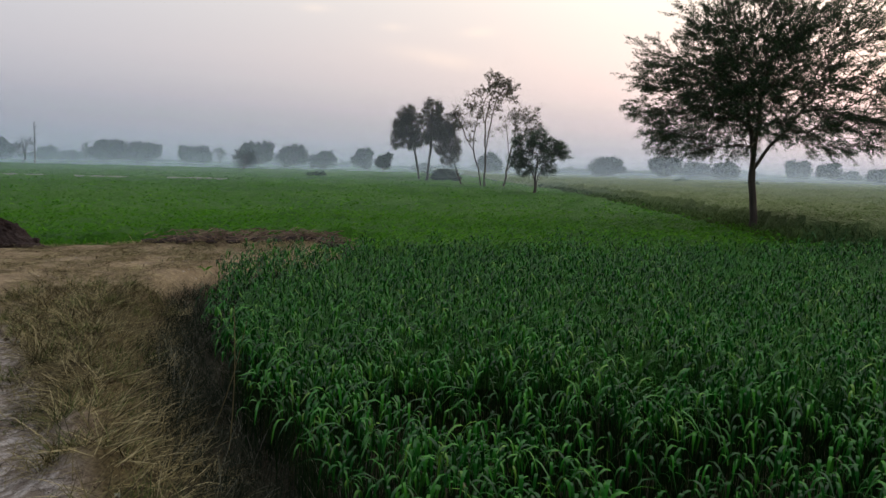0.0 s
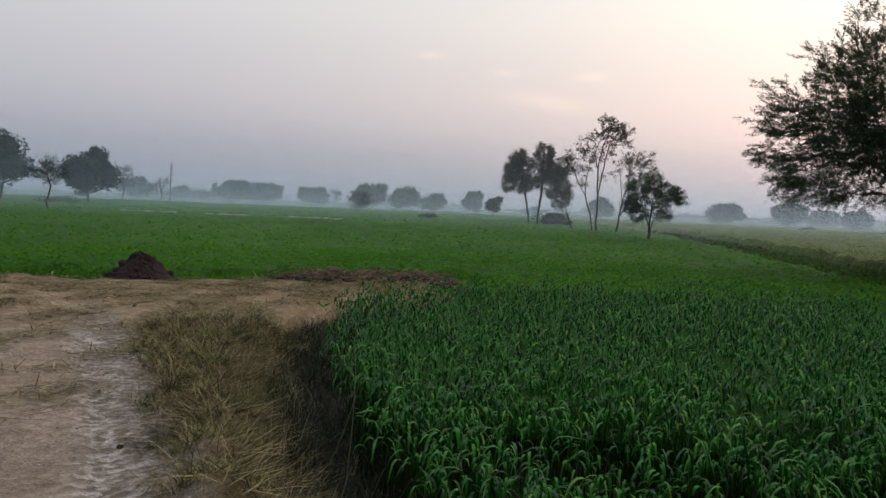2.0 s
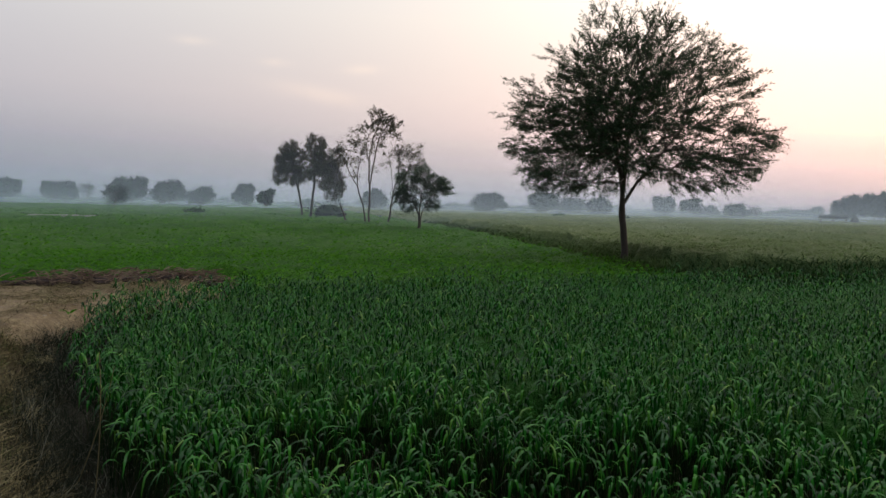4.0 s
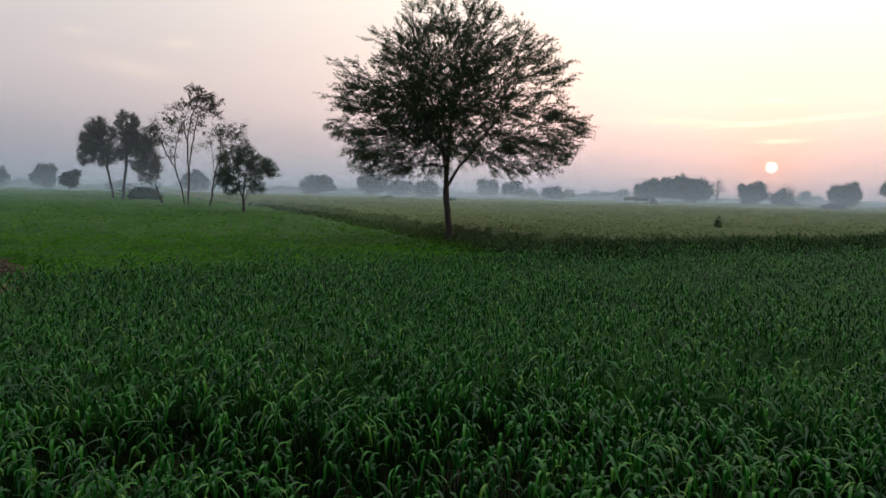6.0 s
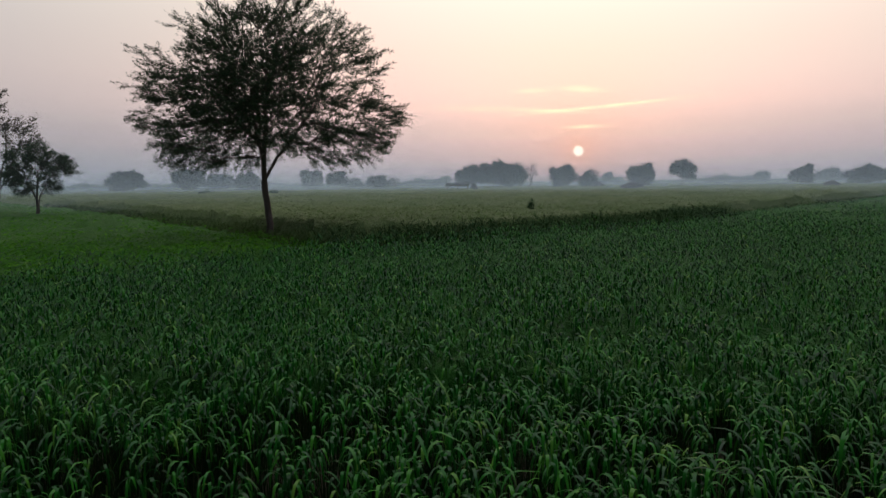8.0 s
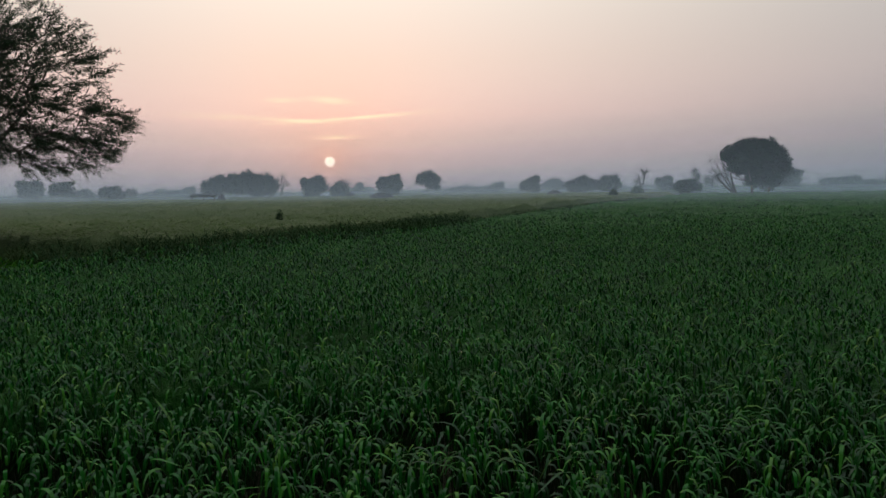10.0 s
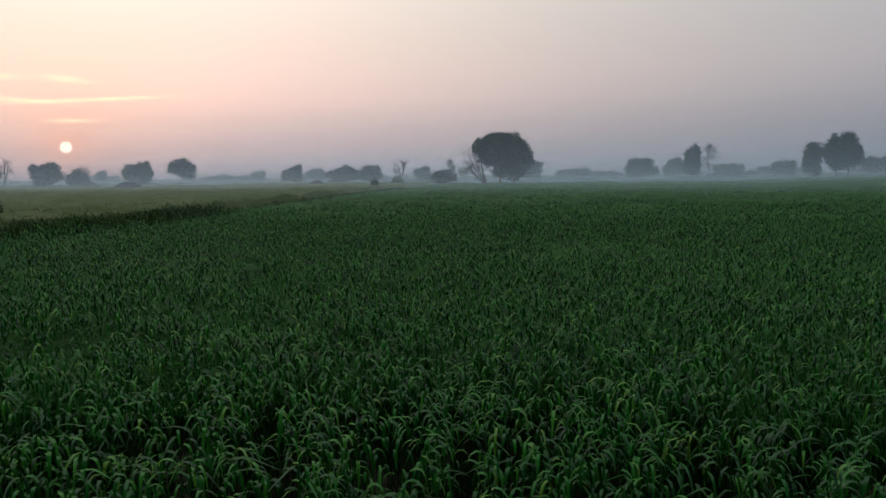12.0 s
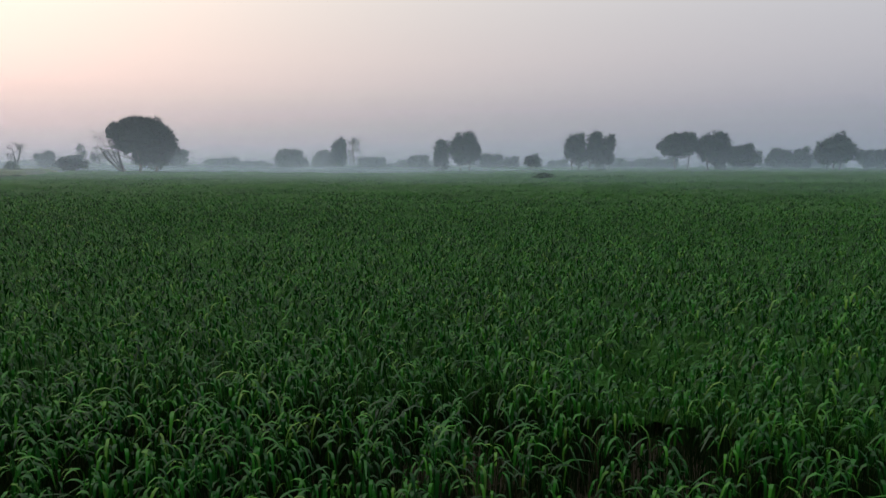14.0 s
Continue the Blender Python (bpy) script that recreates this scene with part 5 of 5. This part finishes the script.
def heap(name, x, y, wide, deep, tall, mat, label, category, seed, turn=0.0, loose=None, dome=False):
    """A heap with a rough skin and loose pieces on it."""
    rng = np.random.default_rng(seed)
    r, a = np.meshgrid(np.linspace(0, 1, 22), np.arange(48) / 48 * 2 * np.pi, indexing="ij")
    edge = 1 + 0.12 * np.sin(2 * a + seed) + 0.08 * np.sin(5 * a + seed * 2)
    px, py = r * edge * np.cos(a) * wide / 2, r * edge * np.sin(a) * deep / 2
    pz = tall * ((1 - r ** 2.4) if dome else (1 - r) ** 1.1) * (1 + 0.10 * np.sin(3 * a + 4 * r)) + rng.normal(size=r.shape) * 0.02 * tall ** 0.5 + 0.05 * tall * wave(px, py, wide / 5, seed) - 0.03 * r
    i, j = np.meshgrid(np.arange(21), np.arange(48), indexing="ij")
    k = (j + 1) % 48
    thing = new(name)
    thing.location, thing.rotation_euler.z = (x, y, float(land(np.array(x), np.array(y)))), turn
    tagged(thing, label, category)
    part("body", mesh_of("body", np.stack([px, py, pz], -1), np.stack([i * 48 + j, (i + 1) * 48 + j, (i + 1) * 48 + k, i * 48 + k], -1), mat, False), thing)
    if loose:
        pieces = Pile()
        for _ in range(loose):
            q, b = math.sqrt(rng.uniform(0, 1.4)), rng.uniform(0, 6.28)
            s = rng.uniform(0.012, 0.05) * (wide / 1.3)
            pieces.lump(rng, (q * math.cos(b) * wide / 2, q * math.sin(b) * deep / 2, tall * max(0, 1 - q) ** 1.15 + s * 0.3), (s, s * 0.8, s * 0.7), 4, 6, 0.15)
        tagged(part("loose_soil", pieces.mesh("loose_soil", mat), thing), kind="stuff")
    return thing


heap("soil_heap", -7.7, 12.55, 2.2, 1.4, 0.74, MOUND_SOIL, "heap of dark moist soil at the track's far edge", "soil heap", 3, 0.4, 160)
heap("soil_heap", -6.9, 12.95, 1.3, 0.5, 0.14, MOUND_SOIL, "low skirt of dark soil beside the heap", "soil heap", 5, 0.5, 60)
heap("soil_heap", -9.3, 13.1, 1.5, 0.7, 0.10, PALE_MUD, "low patch of pale dry mud beside the dark heap", "mud", 6, 0.3)
heap("haystack", 73.3, 60.4, 5.2, 3.4, 1.4, THATCH, "dark rounded haystack in the misty field", "haystack", 8, dome=True)
heap("haystack", 96.5, 87.2, 3.6, 3.0, 1.6, THATCH, "dark rounded haystack beside a bush", "haystack", 9, dome=True)
heap("haystack", 60.7, 76.4, 1.5, 1.5, 1.5, THATCH, "small dark haystack beside a low shelter", "haystack", 10, dome=True)
heap("soil_heap", 103.0, 50.0, 5.5, 2.5, 1.35, THATCH, "low dark hump in the misty field", "hump", 11, dome=True)


def brush_row(name, line, count, label, seed):
    """A low row of cut stalks and twigs over broken soil."""
    rng = np.random.default_rng(seed)
    thing = new(name)
    thing.location = (*line[0], 0)
    tagged(thing, label, "brush heap")
    twigs, soil = Pile(), Pile()
    line = np.array(line)
    seg = rng.integers(0, len(line) - 1, count)
    t = rng.uniform(0, 1, count)[:, None]
    at = line[seg] * (1 - t) + line[seg + 1] * t + rng.normal(size=(count, 2)) * (0.25, 0.42)
    for (px, py) in at:
        z = float(land(np.array(px), np.array(py))) + rng.uniform(0.01, 0.25) * rng.uniform(0.3, 1)
        a, s = rng.uniform(0, 6.28), rng.uniform(0.12, 0.42)
        d = np.array([math.cos(a) * s, math.sin(a) * s, rng.uniform(-0.03, 0.10)])
        p = np.array([px - thing.location.x, py - thing.location.y, z])
        twigs.tube(bend(p - d / 2, p + d / 2, (0, 0, rng.uniform(0, 0.05)), 3), (0.010, 0.009, 0.005), 3)
    for (px, py) in at[: count // 5]:
        s = rng.uniform(0.04, 0.2)
        soil.lump(rng, (px - thing.location.x, py - thing.location.y, float(land(np.array(px), np.array(py))) + 0.02), (s, s, s * 0.45), 4, 7, 0.2)
    tagged(part("brushwood", twigs.mesh("brushwood", BRUSH), thing, "brown dry twigs and stalks"), kind="stuff")
    tagged(part("broken_soil", soil.mesh("broken_soil", MOUND_SOIL), thing, "dark broken clods"), kind="stuff")
    return thing


brush_row("brush_row", [(-5.3, 14.35), (-4.4, 14.4), (-3.4, 14.5), (-2.5, 14.7), (-1.9, 15.1)], 1500, "low row of cut brown stalks at the field's edge", 95)


def shelter(x, y, wide, tall, label):
    """A low thatched roof on posts."""
    rng = np.random.default_rng(97)
    thing = new("field_shelter")
    thing.location, thing.rotation_euler.z = (x, y, float(land(np.array(x), np.array(y)))), -0.6
    tagged(thing, label, "shelter")
    g = np.linspace(-1, 1, 15)
    u, v = np.meshgrid(g, g[::2], indexing="ij")
    top = np.stack([u * wide / 2, v * 0.9, tall + 0.12 * (1 - v * v) + rng.normal(size=u.shape) * 0.025], -1)
    under = top - np.array([0, 0, 0.32]) + rng.normal(size=top.shape) * 0.02
    h, w = u.shape
    i, j = np.meshgrid(np.arange(h - 1), np.arange(w - 1), indexing="ij")
    q = np.stack([i * w + j, i * w + j + 1, (i + 1) * w + j + 1, (i + 1) * w + j], -1).reshape(-1, 4)
    rim = [a * w for a in range(h)] + [(h - 1) * w + b for b in range(1, w)] + [a * w + w - 1 for a in range(h - 2, -1, -1)] + list(range(w - 2, 0, -1))
    sides = [(a, b, b + h * w, a + h * w) for a, b in zip(rim, rim[1:] + rim[:1])]
    part("roof", mesh_of("roof", np.concatenate([top.reshape(-1, 3), under.reshape(-1, 3)]), np.concatenate([q, q[:, ::-1] + h * w, np.array(sides)]), THATCH), thing, "weathered thatched roof")
    for sx in (-0.9, 0, 0.9):
        for sy in (-0.75, 0.75):
            post = Pile()
            post.tube(bend((sx * wide / 2, sy, -0.1), (sx * wide / 2 + 0.05, sy, tall), (0.03, 0, 0), 4), (0.06, 0.055, 0.05, 0.05), 6)
            part("post", post.mesh("post", BARK, True), thing)


shelter(58.6, 77.4, 3.0, 1.6, "low thatched shelter on wooden posts in a field")

# ------------------------------------------------------------- bushes, weeds and far bounds


def bush(x, y, h, w, label, seed, mat=EDGE_GRASS):
    rng = np.random.default_rng(seed)
    pile = Pile()
    n = 900
    d = rng.normal(size=(n, 3))
    d /= np.linalg.norm(d, axis=1)[:, None]
    at = d * rng.uniform(0.4, 1, n)[:, None] * (w / 2, w / 2, h / 2) * (1 + 0.2 * np.sin(5 * d[:, :1])) + np.array([0, 0, h / 2])
    pile.diamonds(rng, at, np.full(n, max(0.07, 0.0022 * math.hypot(x, y))), d, 0.6)
    pile.lump(rng, (0, 0, h * 0.42), (w * 0.33, w * 0.33, h * 0.38), 6, 9, 0.2)
    for _ in range(6):
        a = rng.uniform(0, 6.28)
        pile.tube(bend((0, 0, -0.05), (math.cos(a) * w * 0.3, math.sin(a) * w * 0.3, h * 0.8), (0, 0, 0), 4), np.linspace(0.02, 0.006, 4), 4)
    ob = new("bush", pile.mesh("bush", mat))
    ob.location = (x, y, float(land(np.array(x), np.array(y))))
    return tagged(ob, label, "bush", "bushes among the fields")


bush(0.0, 60.0, 1.75, 3.4, "dark dense bush at the foot of the trees", 109, FAR_LEAF)
bush(18.9, 20.1, 1.15, 0.3, "small dark shrub above the olive crop", 101)
bush(84.0, 33.0, 1.5, 1.0, "small dark bush in the misty field", 102)
bush(100.5, 36.0, 1.9, 1.8, "dark bush under a leafless tree", 103)
bush(67.0, -22.6, 1.1, 2.2, "dark bush on a field bound", 104)
bush(-46.0, 62.0, 1.0, 4.0, "low dark bush under the trees", 105)
bush(27.2, 84.0, 1.15, 1.8, "low dark bush in the misty field", 106)
bush(32.0, 76.0, 1.2, 1.6, "low dark bush in the misty field", 107)
bush(-11.5, 66.0, 0.85, 2.0, "low dark bush in the green field", 108)
edge_strip("verge_grass", [(-14.0, 12.5), (-9.9, 12.85), (-8.5, 12.75), (-7.2, 13.1), (-6.2, 14.1), (-5.5, 14.9), (-2.8, 15.2), (-1.5, 15.4)], 420, 0.46, CLOVER, "fresh green grass along the track's far edge", 116, 0.6)
edge_strip("bound_grass", [(66.0, -21.0), (66.0, -26.0), (64.0, -31.5)], 60, 0.95, EDGE_GRASS, "dark rank grass on a field bound", 111, 1.2)
edge_strip("bound_grass", [(46.0, -22.5), (40.0, -24.0), (34.0, -28.0), (30.0, -33.0)], 45, 0.78, EDGE_GRASS, "dark rank grass on a field bound", 112, 0.8)
edge_strip("bound_grass", [(150.0, -2.0), (140.0, -22.0), (128.0, -40.0)], 30, 1.0, EDGE_GRASS, "dark low bank far off in the mist", 113, 2.0)
edge_strip("bound_grass", [(-40.0, 44.0), (-28.0, 47.5), (-20.0, 51.0), (-14.0, 51.0)], 60, 0.68, EDGE_GRASS, "dark grass beside a pale channel", 114, 1.2)

# a pale mud channel across the green field
rng = np.random.default_rng(115)
u, v = np.meshgrid(np.linspace(0, 1, 60), np.linspace(-1, 1, 7), indexing="ij")
cx, cy = -29.0 + 14.5 * u, 45.2 + 3.4 * u + 0.3 * np.sin(u * 9)
cz = land(cx, cy) + 0.55 * (1 - np.abs(v) ** 4) - 0.02 + rng.normal(size=u.shape) * 0.015
i, j = np.meshgrid(np.arange(59), np.arange(6), indexing="ij")
tagged(new("channel", mesh_of("channel", np.stack([cx + 0.1 * v, cy + v * 0.28, cz], -1), np.stack([i * 7 + j, (i + 1) * 7 + j, (i + 1) * 7 + j + 1, i * 7 + j + 1], -1)[np.isin(i % 22, range(15))], PALE_MUD, True)),
       "pale mud irrigation channel across the green field", "channel", kind="structure")

# far woods behind the mist
rng = np.random.default_rng(121)
pile = Pile()
for q in range(320):
    a, r = radians(rng.uniform(-52, 142)), rng.uniform(255, 330)
    s = rng.uniform(0.7, 1.9) * (1 + 0.4 * math.sin(a * 23))
    cx, cy = r * math.sin(a), r * math.cos(a)
    cz = float(land(np.array(cx), np.array(cy))) + s * 0.75 - 0.5
    pile.lump(rng, (cx, cy, cz), (s * 1.3, s * 1.3, s), 6, 9, 0.12)
    d = rng.normal(size=(40, 3))
    d /= np.linalg.norm(d, axis=1)[:, None]
    pile.diamonds(rng, np.array([cx, cy, cz]) + d * rng.uniform(0.8, 1.4, 40)[:, None] * (s * 1.3, s * 1.3, s), np.full(40, 0.7), d, 0.8)
tagged(new("far_woods", pile.mesh("far_woods", FAR_LEAF)), "pale far line of trees lost in mist", "trees", kind="stuff")

# ------------------------------------------------------------- small things by the track
for at, (x, y, lean, tall) in enumerate([(-1.36, 4.5, 0.05, 1.02), (-0.98, 3.1, -0.32, 0.62), (-1.62, 5.0, 0.25, 0.8), (-2.2, 3.9, 0.5, 0.3)]):
    stalk = Pile()
    stalk.tube(bend((0, 0, -0.03), (lean, 0.1 * lean, tall), (0.02, 0.01, 0), 7), np.linspace(0.0045, 0.0018, 7), 5)
    ob = new("dry_stalk", stalk.mesh("dry_stalk", DRY_GRASS, True))
    ob.location = (x, y, float(land(np.array(x), np.array(y))))
    tagged(ob, "thin pale dry stalk of tall grass", "dry stalk", "dry stalks by the ditch")
rng = np.random.default_rng(130)
crumbs = Pile()
x, y = scatter(rng, 3.0, 13.0, -46, -8, 16)
ok = road_depth(x, y) > 0.25
x, y = x[ok], y[ok]
for px, py, pz in zip(x, y, land(x, y)):
    q = rng.uniform(0.003, 0.008) * (1 + 0.06 * math.hypot(px, py))
    crumbs.lump(rng, (px, py, pz + q * 0.3), (q * 1.3, q, q * 0.7), 3, 5, 0.15)
tagged(new("road_crumbs", crumbs.mesh("road_crumbs", ROAD_CRUMB)), "dry crumbs of earth strewn over the track", "earth", kind="stuff")
rng = np.random.default_rng(131)
for at in range(26):
    r, a = rng.uniform(3.2, 11.5), radians(rng.uniform(-46, -20))
    x, y = r * math.sin(a), r * math.cos(a)
    if road_depth(np.array(x), np.array(y)) < 0.3:
        continue
    clod, s = Pile(), rng.uniform(0.008, 0.028)
    clod.lump(rng, (0, 0, s * 0.4), (s * 1.2, s, s * 0.7), 5, 8, 0.14)
    ob = new("clod", clod.mesh("clod", MOUND_SOIL if at % 3 == 0 else PALE_MUD))
    ob.location = (x, y, float(land(np.array(x), np.array(y))))
    tagged(ob, "small dry clod of earth on the track", "clod", "clods on the track")
